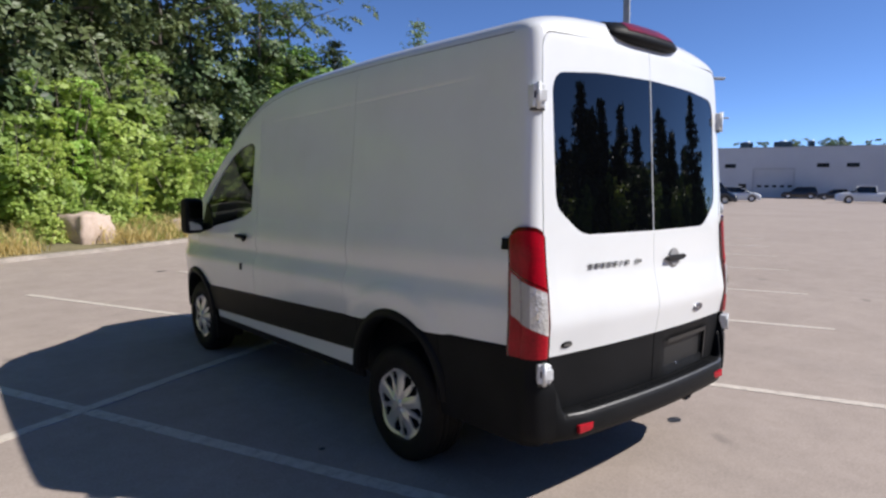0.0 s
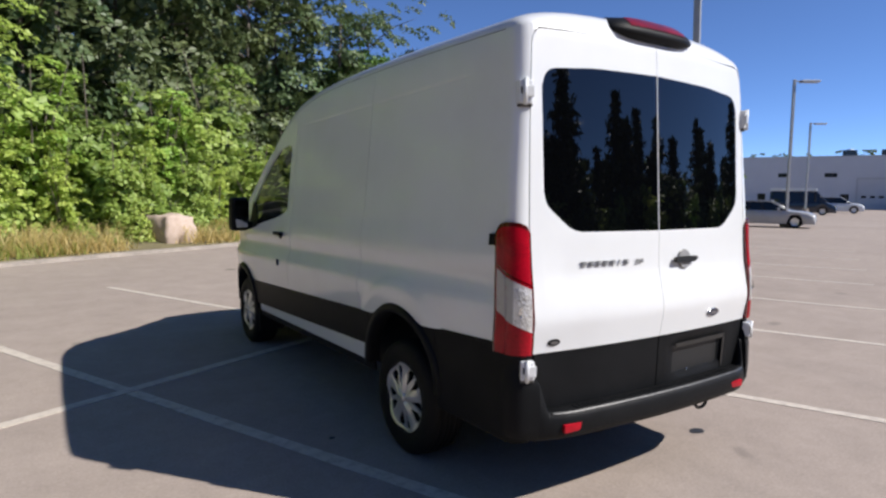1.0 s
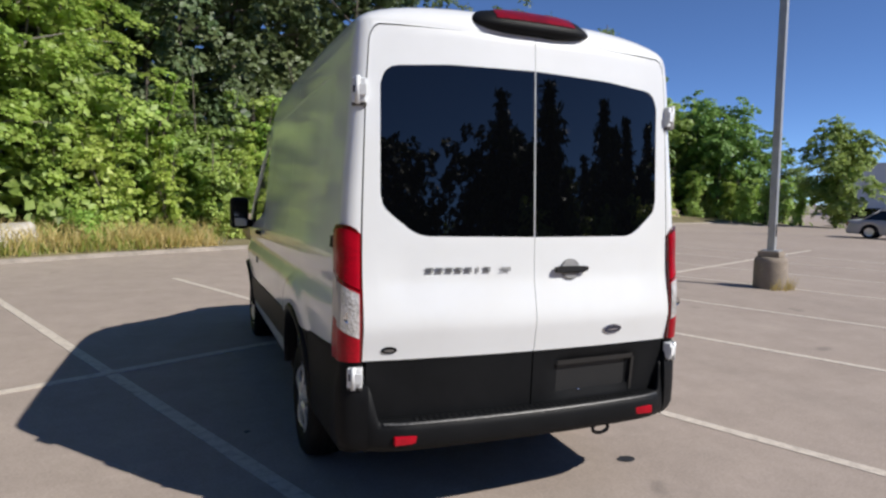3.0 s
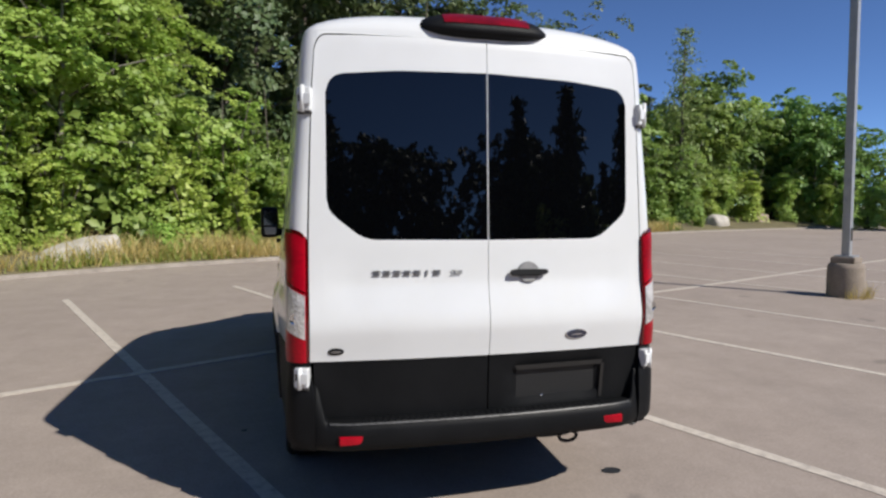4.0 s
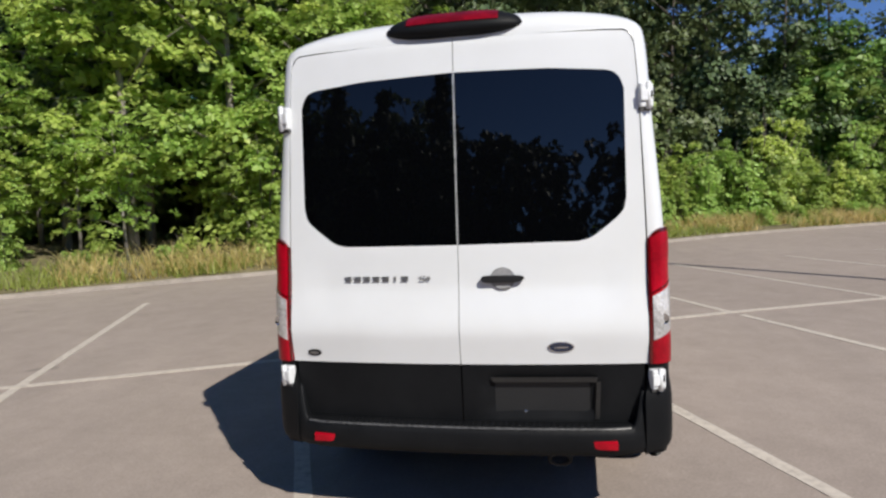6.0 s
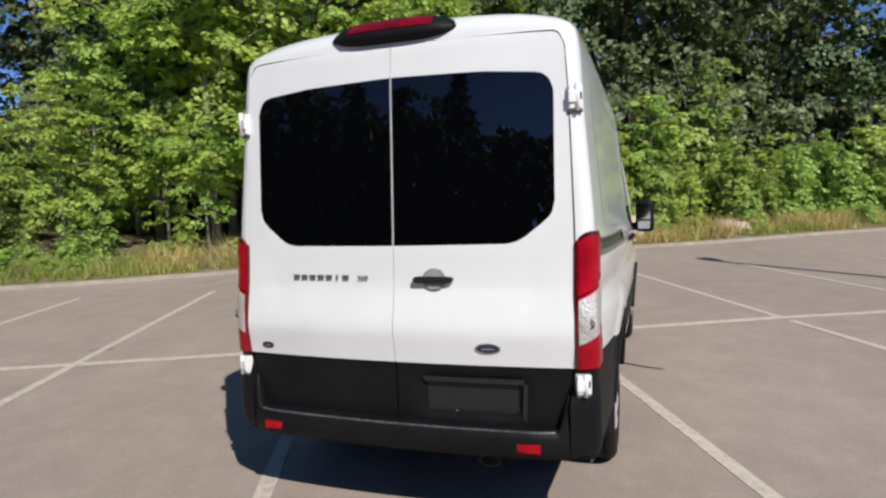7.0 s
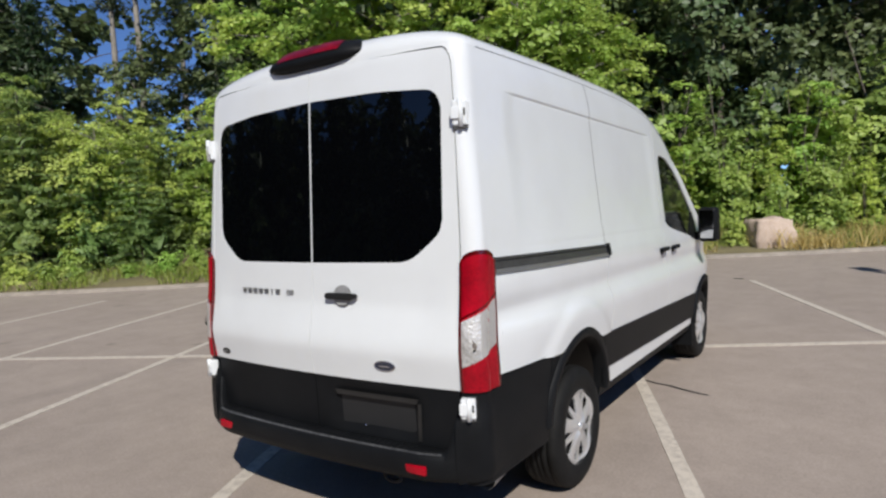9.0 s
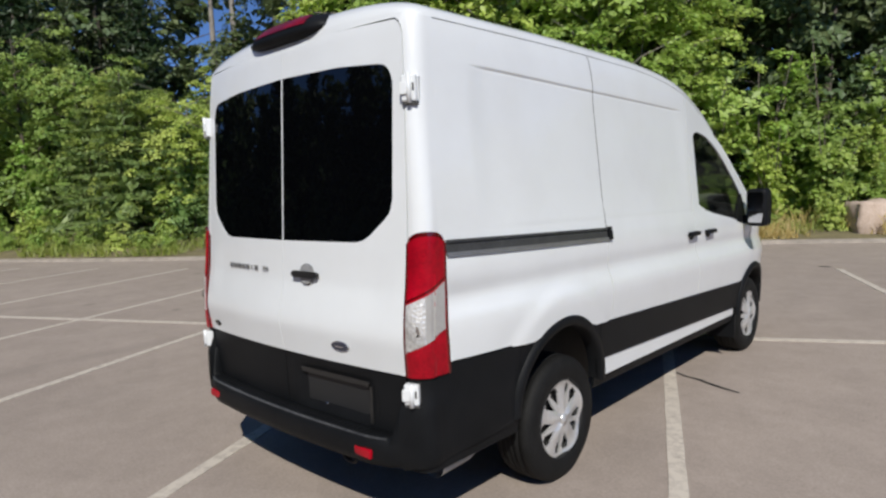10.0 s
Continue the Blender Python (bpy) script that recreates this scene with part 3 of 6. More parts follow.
        part("rail_end", skin("rail_end", fn, steps(1.47, (1.515, 2)), lambda y: [low(y) - 0.002, low(y) + 0.074], off=0.016, depth=0.03, flip=flip, rows=2), M_PLASTIC, rail, "black end cap")
    else:
        part("rail_cap", skin("rail_cap", fn, steps(0.075, (0.115, 2)), lambda y: [1.345, 1.40], off=0.014, depth=0.03, flip=flip, rows=2), M_PLASTIC, van)
    # door handles
    for y, owner in ((2.775, slide), (3.12, cab)) if s > 0 else ((3.12, cab),):
        z = 1.285
        bm = box_bm(-0.02, 0.02, -0.085, 0.085, -0.016, 0.016, 0.012, 3)
        p = side_at(y, z, s)
        h = part("door_handle", bm, M_PLASTIC, owner, "black pull handle", pose(p.x + s * 0.025, p.y, p.z - RAKE * p.y))
        part("handle_cup", skin("handle_cup", fn, steps(y - 0.06, (y + 0.05, 10)), lambda yy: [z - 0.045 * math.sqrt(max(0.0, 1 - ((yy - y + 0.005) / 0.056) ** 2)) - 0.001, z], off=0.003, depth=0.004, flip=flip, rows=3), M_DARK, owner)
    if s < 0:
        p = side_at(3.12, 1.03, s)
        part("door_lock", box_bm(-0.008, 0.008, -0.018, 0.018, -0.028, 0.028, 0.006), M_PLASTIC, cab, "", pose(p.x, p.y, p.z - RAKE * p.y))


for s in (1, -1):
    side_wall(s)


# roof, windscreen and bonnet: one lofted canopy
CANOPY_TOP = smooth_table([(-0.3, 2.505), (0.4, 2.525), (1.3, 2.56), (2.2, 2.565), (2.8, 2.53), (3.2, 2.42), (3.5, 2.26), (3.9, 1.96), (4.3, 1.63), (4.5, 1.46), (4.62, 1.39), (4.9, 1.32), (5.2, 1.15)])
N_SEC = 20


def canopy(name, ys, rear=False, depth=0.0):
    verts, faces = [], []
    for dy in ys:
        y = dy
        edge, top = ROOF_EDGE(y), CANOPY_TOP(y)
        if rear:
            k = min(1.0, dy / 0.13)
            top = 2.38 + (top - 2.38) * math.sqrt(1 - (1 - k) ** 2)
            edge = min(edge, top - 0.001)
        xs = half_width(max(y, 0.05), edge)
        for i in range(N_SEC + 1):
            a = math.pi * i / N_SEC
            c, sn = math.cos(a), math.sin(a)
            x = xs * math.copysign(abs(c) ** (2 / 3.0), c)
            z = edge + (top - edge) * abs(sn) ** (2 / 2.25)
            yy = y
            if rear:
                cut = 1 - min(1.0, dy / 0.3)
                yy = dy + (rear_at(x, 2.379).y + 0.006) * cut
            verts.append(raked(Vector((x, yy, z))))
    m = N_SEC + 1
    for i in range(len(ys) - 1):
        for k in range(N_SEC):
            faces.append((i * m + k, (i + 1) * m + k, (i + 1) * m + k + 1, i * m + k + 1))
    return mesh_of(name, verts, faces, True)


part("roof", canopy("roof", steps(0.0, (0.006, 2), (0.03, 4), (0.13, 6), (0.3, 5), (2.2, 12), (3.5, 14)), rear=True), M_WHITE, van)
screen = part("windscreen", canopy("windscreen", steps(3.506, (4.5, 12))), M_CABGLASS, van, "clear windscreen")
screen.visible_shadow = False
part("bonnet", canopy("bonnet", steps(4.506, (5.2, 8))), M_WHITE, van)
for s in (1, -1):
    pts = [raked(Vector((s * (half_width(y, ROOF_EDGE(y)) - 0.022), y, ROOF_EDGE(y) + 0.008))) for y in steps(3.44, (4.5, 10))]
    part("windscreen_pillar", tube_mesh("windscreen_pillar", pts, [0.012, 0.022, 0.03] + [0.034] * (len(pts) - 3), 8), M_WHITE, van)
# header above the rear doors
verts, faces = [], []
corner_x = [0.776 + 0.0925 * math.sin(radians(a)) for a in range(0, 91, 3)]
header_x = [-x for x in reversed(corner_x)] + steps(-0.7, (0.7, 20)) + corner_x
for x in header_x:
    a = abs(x)
    d = min(max(0.0, a - 0.776), 0.0924)
    for z in (DOOR_TOP(min(a, 0.776)) - DOOR_R + math.sqrt(0.0924**2 - d**2), 2.384):
        p = rear_at(math.copysign(min(shut(a, z), half_width(0.05, z) - 0.001), x), z)
        verts.append(raked(p))
for i in range(len(header_x) - 1):
    faces.append((2 * i, 2 * i + 2, 2 * i + 3, 2 * i + 1))
part("rear_header", mesh_of("rear_header", verts, faces, True), M_WHITE, van)
for s in (1, -1):
    strip = lambda name, cols, bands: skin(name, lambda x, z: rear_at(s * shut(x, min(z, 2.38)), min(z, 2.38)), cols, bands, off=-0.0125, depth=0.004, flip=s < 0, rows=24)
    part("door_seal", strip("door_seal", steps(0.852, (0.876, 4)), lambda x: [0.835, 2.379]), M_SEAL, van, "dark rubber door seal")
    part("door_seal", strip("door_seal", steps(0.0, (0.7, 10)) + [0.776 + DOOR_R * math.sin(radians(a)) for a in range(0, 82, 6)], lambda x: [DOOR_TOP(x) - 0.014, min(2.384, DOOR_TOP(x) + 0.02)]), M_SEAL, van, "dark rubber door seal")
# nose
verts, faces = [], []
for i, z in enumerate(steps(0.3, (0.6, 4), (1.08, 6), (1.2, 2))):
    for k in range(13):
        x = -1 + k / 6
        hw = half_width(5.2, z)
        verts.append(raked(Vector((x * hw, 5.2 + 0.16 * (1 - x * x) - 0.12 * max(0, z - 0.9), z))))
for i in range(12):
    for k in range(12):
        faces.append((i * 13 + k, i * 13 + k + 1, (i + 1) * 13 + k + 1, (i + 1) * 13 + k))
part("front_bumper", mesh_of("front_bumper", verts, faces, True), M_PLASTIC, van)


# dark inside of the body
def inner_shell(name, z0, z1, y1, inset):
    verts, faces = [], []
    zs = steps(z0, (z1, 10))
    for z in zs:
        hw, hr = half_width(0.9, z) - inset, half_width(0.05, z) - inset
        yb = YR_TABLE(z) + 0.05 + inset
        ring = [(-hr + 0.1, yb), (hr - 0.1, yb), (hr, yb + 0.12), (hw, 0.9), (hw, y1), (-hw, y1), (-hw, 0.9), (-hr, yb + 0.12)]
        verts += [raked(Vector((x, y, z))) for x, y in ring]
    for i in range(len(zs) - 1):
        for k in range(8):
            k2 = (k + 1) % 8
            faces.append((i * 8 + k, i * 8 + k2, (i + 1) * 8 + k2, (i + 1) * 8 + k))
    faces += [tuple(range(7, -1, -1)), tuple(range((len(zs) - 1) * 8, len(zs) * 8))]
    return mesh_of(name, verts, faces)


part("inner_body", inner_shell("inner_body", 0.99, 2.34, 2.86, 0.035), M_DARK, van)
part("chassis", box_bm(-0.68, 0.68, 0.5, 5.1, 0.3, 0.98, 0.03), M_DARK, van)
part("rear_floor", box_bm(-0.8, 0.8, 0.02, 0.55, 0.5, 0.98, 0.02), M_DARK, van)
part("cab_floor", box_bm(-0.93, 0.93, 2.84, 4.0, 0.6, 1.15, 0.02), M_DARK, van)
part("dashboard", box_bm(-0.88, 0.88, 3.86, 4.5, 1.1, 1.30, 0.06), M_DARK, van)
for x in (-0.48, 0.48):
    seat = part("cab_seat", box_bm(x - 0.25, x + 0.25, 2.95, 3.45, 1.1, 1.25, 0.05), M_DARK, van)
    part("backrest", box_bm(x - 0.24, x + 0.24, 2.9, 3.02, 1.2, 1.72, 0.05), M_DARK, seat)
    part("headrest", box_bm(x - 0.14, x + 0.14, 2.92, 3.02, 1.74, 1.92, 0.04), M_DARK, seat)

# rear bumper with its step
verts, faces = [], []
cols = steps(-0.868, (-0.78, 12), (0.78, 30), (0.868, 12))
sec_n = 9
for x in cols:
    a = abs(x)
    y_out = -0.222 + 0.05 * (a / 0.86) ** 2 + 0.045 * max(0.0, (a - 0.66) / 0.186) ** 2
    lift = min(1.0, max(0.0, (a - 0.79) / 0.05))
    lift = lift * lift * (3 - 2 * lift)
    y_in = -0.105 + 0.05 * (a / 0.86) ** 2 + (0.12 * max(0.0, (a - 0.9) / 0.085))
    y_in = max(y_in, y_out + 0.012)
    top = 0.548 + lift * 0.165
    y_rim = y_out + 0.02 + lift * 0.022
    for y, z in ((y_in, 0.405), (y_out + 0.05, 0.405), (y_out + 0.015, 0.42), (y_out, 0.455), (y_out + 0.004, 0.515), (y_rim - 0.008, top - 0.012), (y_rim + 0.006, top), (y_rim + 0.02, top), (y_in, top + 0.004)):
        verts.append(raked(Vector((x, y, z))))
for i in range(len(cols) - 1):
    for k in range(sec_n):
        k2 = (k + 1) % sec_n
        faces.append((i * sec_n + k, i * sec_n + k2, (i + 1) * sec_n + k2, (i + 1) * sec_n + k))
bumper = part("rear_bumper", mesh_of("rear_bumper", verts, faces, True), M_PLASTIC, van, "black plastic rear step bumper")
for s in (1, -1):
    fade = lambda z: (lambda k: k * k * (3 - 2 * k))(max(0.0, min(1.0, (0.80 - z) / 0.14)))
    part("bumper_end", skin("bumper_end", lambda q, z: wrap_at(q, z, s, 0.842 + 0.028 * (1 - fade(z)), 0.5), steps(0.0, (0.5, 14), (1.0, 8)), lambda q: [0.408 + 0.075 * q ** 0.6, 0.823 + 0.04 * min(1, q / 0.15)],
                            off=0.0, depth=0.10, flip=s < 0, rows=14, dent=lambda q, z: 0.0065 + fade(z) * (0.007 + 0.044 * max(0.0, 1 - q / 0.42) ** 2 * (1 - 0.35 * max(0.0, (z - 0.55) / 0.17))) - 0.02 * max(0.0, (0.46 - z) / 0.05)), M_PLASTIC, bumper)
for x in (-0.685, 0.662):
    yb = -0.2215 + 0.05 * (x / 0.86) ** 2
    part("reflector", box_bm(x - 0.055, x + 0.055, yb - 0.004, yb + 0.02, 0.456, 0.497, 0.006), M_RED, bumper, "small red reflector")
for k in range(40):
    x = -0.62 + 1.24 * k / 39
    yb = -0.222 + 0.05 * (x / 0.86) ** 2
    part("tread_rib", box_bm(x - 0.009, x + 0.009, yb + 0.035, yb + 0.085, 0.552, 0.556, 0.001, 1), M_PLASTIC, bumper)
# the rim's wear and its sun glint are both in this strip's colour
part("bumper_strip", mesh_of("bumper_strip", *(lambda xs: ([raked(Vector((x, -0.222 + 0.05 * (x / 0.86) ** 2 + 0.045 * max(0.0, (abs(x) - 0.66) / 0.186) ** 2 + o, z))) for x in xs for o, z in ((0.0085, 0.5425), (0.0105, 0.546), (0.014, 0.5495), (0.017, 0.5505))], [(i * 4 + k, i * 4 + 4 + k, i * 4 + 5 + k, i * 4 + 1 + k) for i in range(len(xs) - 1) for k in range(3)]))(steps(-0.78, (0.78, 30))), True), M_SCUFF_GLINT, bumper, "scuffed bumper edge, lightened to look sunlit")

# tail lamps, hinges
for s in (1, -1):
    flip = s < 0
    fn = lambda q, z: sum((wrap_at(q, z + 0.05 * k, s, 0.872, 0.075) for k in (-3, -2, -1, 0, 1, 2, 3)), Vector()) / 7
    lamp_top = lambda q: 1.452 - 0.05 * (abs(q - 0.5) * 2) ** 3
    lamp = part("tail_lamp", skin("tail_lamp", fn, steps(0.0, (1.0, 24)), lambda q: [0.835, lamp_top(q)], off=0.016, depth=0.05, flip=flip, rows=22,
                                  dent=lambda q, z: -0.014 * max(0.0, 1 - min(q, 1 - q) / 0.1) ** 2), M_RED, van, "tall red tail lamp")
    clear = lambda q: [0.935 + 0.11 * q, 1.135 + 0.115 * q]
    part("reversing_lens", skin("reversing_lens", fn, steps(0.07, (0.42, 10)), clear, off=0.0185, depth=0.004, flip=flip, rows=8), M_CLEAR, lamp, "clear reversing lamp lens")
    part("side_lens", skin("side_lens", fn, steps(0.42, (0.9, 12)), clear, off=0.0188, depth=0.004, flip=flip, rows=8), M_FROST, lamp, "grey frosted lens")
    part("bulb", lathe_mesh("bulb", [(0.0, 0.0), (0.004, 0.016), (0.0, 0.026)], 14, "y"), M_CHROME, lamp, "", Matrix.Translation(raked(offset_at(fn, 0.25, 1.04, 0.0185, flip))))
    for a, b in ((0.0, 0.07), (0.93, 1.0)):
        part("lamp_edge", skin("lamp_edge", fn, steps(a, (b, 3)), lambda q: [0.833, lamp_top(q) + 0.002], off=0.0125, depth=0.03, flip=flip, rows=12), M_MAROON, lamp, "dark maroon lamp edge")
    part("lamp_cap", skin("lamp_cap", fn, steps(0.1, (0.9, 10)), lambda q: [lamp_top(q) - 0.014, lamp_top(q) + 0.004], off=0.0175, depth=0.03, flip=flip, rows=3), M_MAROON, lamp)
    part("lamp_band", skin("lamp_band", fn, steps(0.06, (0.9, 12)), lambda q: [1.205 + 0.115 * q - 0.06, 1.215 + 0.115 * q - 0.06], off=0.0172, depth=0.006, flip=flip, rows=2), M_MAROON, lamp)
    for z, dark in ((2.062, False), (0.765, True)):
        x0, y0 = (0.878, -0.006) if not dark else (0.903, -0.094)
        k = 1.0 if dark else 1.2
        hinge = part("door_hinge", box_bm(-0.034, 0.034, -0.022, 0.022 if dark else 0.05, -0.046 * k, 0.046 * k, 0.01, 3), M_WHITE, van, "white door hinge", pose(s * x0, y0, z, 0, 0, s * 24))
        part("hinge_pin", tube_mesh("hinge_pin", [(s * 0.004, -0.024, -0.052 * k), (s * 0.004, -0.024, 0.052 * k)], [0.011, 0.011], 10), M_WHITE, hinge)
        part("hinge_leaf", box_bm(-0.018, 0.018, -0.03, -0.02, -0.026, 0.026, 0.004), M_WHITE, hinge, "", pose(-s * 0.02, -0.002, 0))
        part("hinge_plate", box_bm(-0.008, 0.008, -0.012, 0.03, -0.052, 0.052, 0.004), M_WHITE if not dark else M_DARK, hinge, "", pose(s * 0.03, 0.012, 0))
        part("hinge_slot", box_bm(-0.004, 0.004, -0.003, 0.003, -0.016, 0.016, 0.002, 1), M_DARK, hinge, "dark slot", pose(s * 0.022, -0.0225, 0.004))
        part("hinge_foot", box_bm(-0.034, 0.034, -0.014, 0.02, -0.008, 0.004, 0.003), M_SEAL, hinge, "dark lower hinge edge", pose(0, 0, -0.05 * k))

# high brake lamp
verts, faces = [], []
xs = steps(-0.335, (-0.30, 4), (0.30, 20), (0.335, 4))
for x in xs:
    k = math.sqrt(max(0.02, 1 - (abs(x) / 0.337) ** 3.6))
    for y, z in ((0.10, 2.392), (-0.02, 2.392), (-0.062, 2.405), (-0.07, 2.432), (-0.045, 2.475), (0.0, 2.512), (0.12, 2.545), (0.34, 2.53)):
        zc = 2.445
        verts.append(raked(Vector((x, 0.07 + (y - 0.07) * (0.35 + 0.65 * k), zc + (z - zc) * k))))
for i in range(len(xs) - 1):
    for k in range(7):
        faces.append((i * 8 + k, i * 8 + 8 + k, i * 8 + 9 + k, i * 8 + k + 1))
faces += [tuple(range(8)), tuple(range((len(xs) - 1) * 8, len(xs) * 8))]
brake = part("brake_lamp", mesh_of("brake_lamp", verts, faces, True), M_PLASTIC, van, "black high-level brake lamp housing")
verts, faces = [], []
xs = steps(-0.22, (0.22, 16))
for x in xs:
    k = math.sqrt(max(0.02, 1 - (abs(x) / 0.337) ** 3.6))
    for y, z in ((-0.062, 2.452), (-0.045, 2.475), (0.0, 2.512), (0.06, 2.53)):
        verts.append(raked(Vector((x, 0.07 + (y - 0.07) * (0.35 + 0.65 * k), 2.445 + (z - 2.445) * k + 0.003))))
for i in range(len(xs) - 1):
    for k in range(3):
        faces.append((i * 4 + k, i * 4 + 4 + k, i * 4 + 5 + k, i * 4 + k + 1))
part("lens", mesh_of("lens", verts, faces, True), M_BRAKE, brake, "red brake light lens")

# badges, handle, plate
def oval(rx, rz, n=28):
    return [(rx * math.cos(2 * math.pi * k / n), rz * math.sin(2 * math.pi * k / n)) for k in range(n)]


def on_rear(x, z, off=0.0):
    p = offset_at(rear_at, x, z, off, False)
    tilt = math.degrees(math.atan2(rear_at(x, z + 0.02).y - rear_at(x, z - 0.02).y, 0.04))
    turn = math.degrees(math.atan2(rear_at(x + 0.02, z).y - rear_at(x - 0.02, z).y, 0.04))
    return pose(p.x, p.y, p.z - RAKE * p.y, -tilt, 0, turn)


badge = part("badge", prism_bm(oval(0.062, 0.026), 0.008, 0.002), M_CHROME, door_right, "oval maker's badge, chrome ringed and blue", on_rear(0.472, 0.918, 0.006))
part("badge_field", prism_bm(oval(0.055, 0.021), 0.004), M_BADGE, badge, "", pose(0, -0.002, 0))
part("badge_script", prism_bm(oval(0.034, 0.004, 14), 0.003), M_CHROME, badge, "", pose(0, -0.004, 0))
badge = part("badge", prism_bm(oval(0.038, 0.017), 0.006, 0.002), M_PLASTIC, door_left, "small dark oval badge", on_rear(-0.748, 0.88, 0.005))
part("badge_bar", prism_bm(oval(0.024, 0.0065, 16), 0.003), M_LETTER, badge, "", pose(0, -0.003, 0))
# model name: seven plain letter-sized bars, then the readable figures
for k in range(7):
    x = -0.555 + 0.0485 * k
    w = 0.0185 if k != 5 else 0.006
    z0, z1 = 1.232, 1.258
    for zc, tall, share in ((1.2545, 0.0027, 1.0), (1.2465, 0.002, 0.6), (1.2385, 0.0027, 0.9)):
        part("model_bar", prism_bm([(-w * share, -tall), (w, -tall), (w, tall), (-w * share, tall)], 0.004), M_LETTER, door_left, "", on_rear(x, zc, 0.004))
curve = bpy.data.curves.new("model_figures", "FONT")
curve.body, curve.size, curve.extrude, curve.align_x = "250", 0.031, 0.002, "CENTER"
text_ob = new("model_figures_tmp", curve)
text_me = bpy.data.meshes.new_from_object(text_ob.evaluated_get(bpy.context.evaluated_depsgraph_get()))
bpy.data.objects.remove(text_ob)
part("model_figures", text_me, M_LETTER, door_left, "small grey figures 250", on_rear(-0.165, 1.236, 0.003) @ pose(0, 0, 0, 90, 0, 0) @ Matrix.Diagonal((1.25, 1, 1, 1)))
cup = part("handle_cup", prism_bm([(x, z - (0.012 if z < 0 else 0)) for x, z in oval(0.056, 0.047)], 0.004), M_GREYTRIM, door_right, "", on_rear(0.21, 1.245, 0.003))
part("cup_floor", prism_bm([(x, z - (0.01 if z < 0 else 0)) for x, z in oval(0.051, 0.043)], 0.003), M_CUP, cup, "", pose(0, -0.003, 0))
part("door_handle", prism_bm([(-0.1, -0.012), (-0.086, -0.019), (0.07, -0.019), (0.1, -0.01), (0.106, 0.004), (0.09, 0.013), (-0.08, 0.014), (-0.1, 0.008)], 0.024, 0.005), M_SEALBLACK, door_right, "black rear door pull handle", on_rear(0.208, 1.24, 0.026))
part("plate_recess", prism_bm([(-0.235, -0.085), (0.235, -0.085), (0.235, 0.085), (-0.235, 0.085)], 0.004, 0.002), M_PLATE, door_right, "empty dark number plate recess", on_rear(0.39, 0.662, -0.026))
# flat black bars stand in for the shade on the recess's top and right walls
part("plate_shroud", prism_bm([(-0.24, -0.012), (0.24, -0.012), (0.25, 0.012), (-0.25, 0.012)], 0.004, 0.001), M_SEALBLACK, door_right, "", on_rear(0.39, 0.757, 0.001))
part("plate_shroud", prism_bm([(-0.014, -0.095), (0.006, -0.095), (0.014, 0.085), (-0.006, 0.085)], 0.004, 0.001), M_SEALBLACK, door_right, "", on_rear(0.637, 0.662, 0.001))
part("plate_screw", lathe_mesh("plate_screw", [(-0.004, 0.0), (-0.003, 0.006), (0.0, 0.008)], 10, "y"), M_CHROME, door_right, "", on_rear(0.30, 0.595, -0.02))

# mirrors
for s in (1, -1):
    bm = box_bm(-0.09, 0.09, -0.07, 0.07, -0.165, 0.165, 0.05, 4)
    mirror = part("door_mirror", bm, M_PLASTIC, van, "black two-pane door mirror", pose(s * 1.135, 3.99, 1.36, 0, 0, -s * 8))
    part("mirror_arm", box_bm(-0.1, 0.1, -0.03, 0.03, -0.04, 0.04, 0.015), M_PLASTIC, mirror, "", pose(-s * 0.16, 0.02, -0.11))
    part("mirror_glass", prism_bm([(-0.065, -0.03), (0.065, -0.03), (0.068, 0.12), (0.05, 0.135), (-0.05, 0.135), (-0.065, 0.12)], 0.004), M_CHROME, mirror, "flat mirror glass", pose(0, -0.073, 0))
    part("spotter_glass", prism_bm([(-0.055, -0.13), (0.055, -0.13), (0.065, -0.05), (-0.065, -0.05)], 0.004), M_CHROME, mirror, "", pose(0, -0.073, 0))

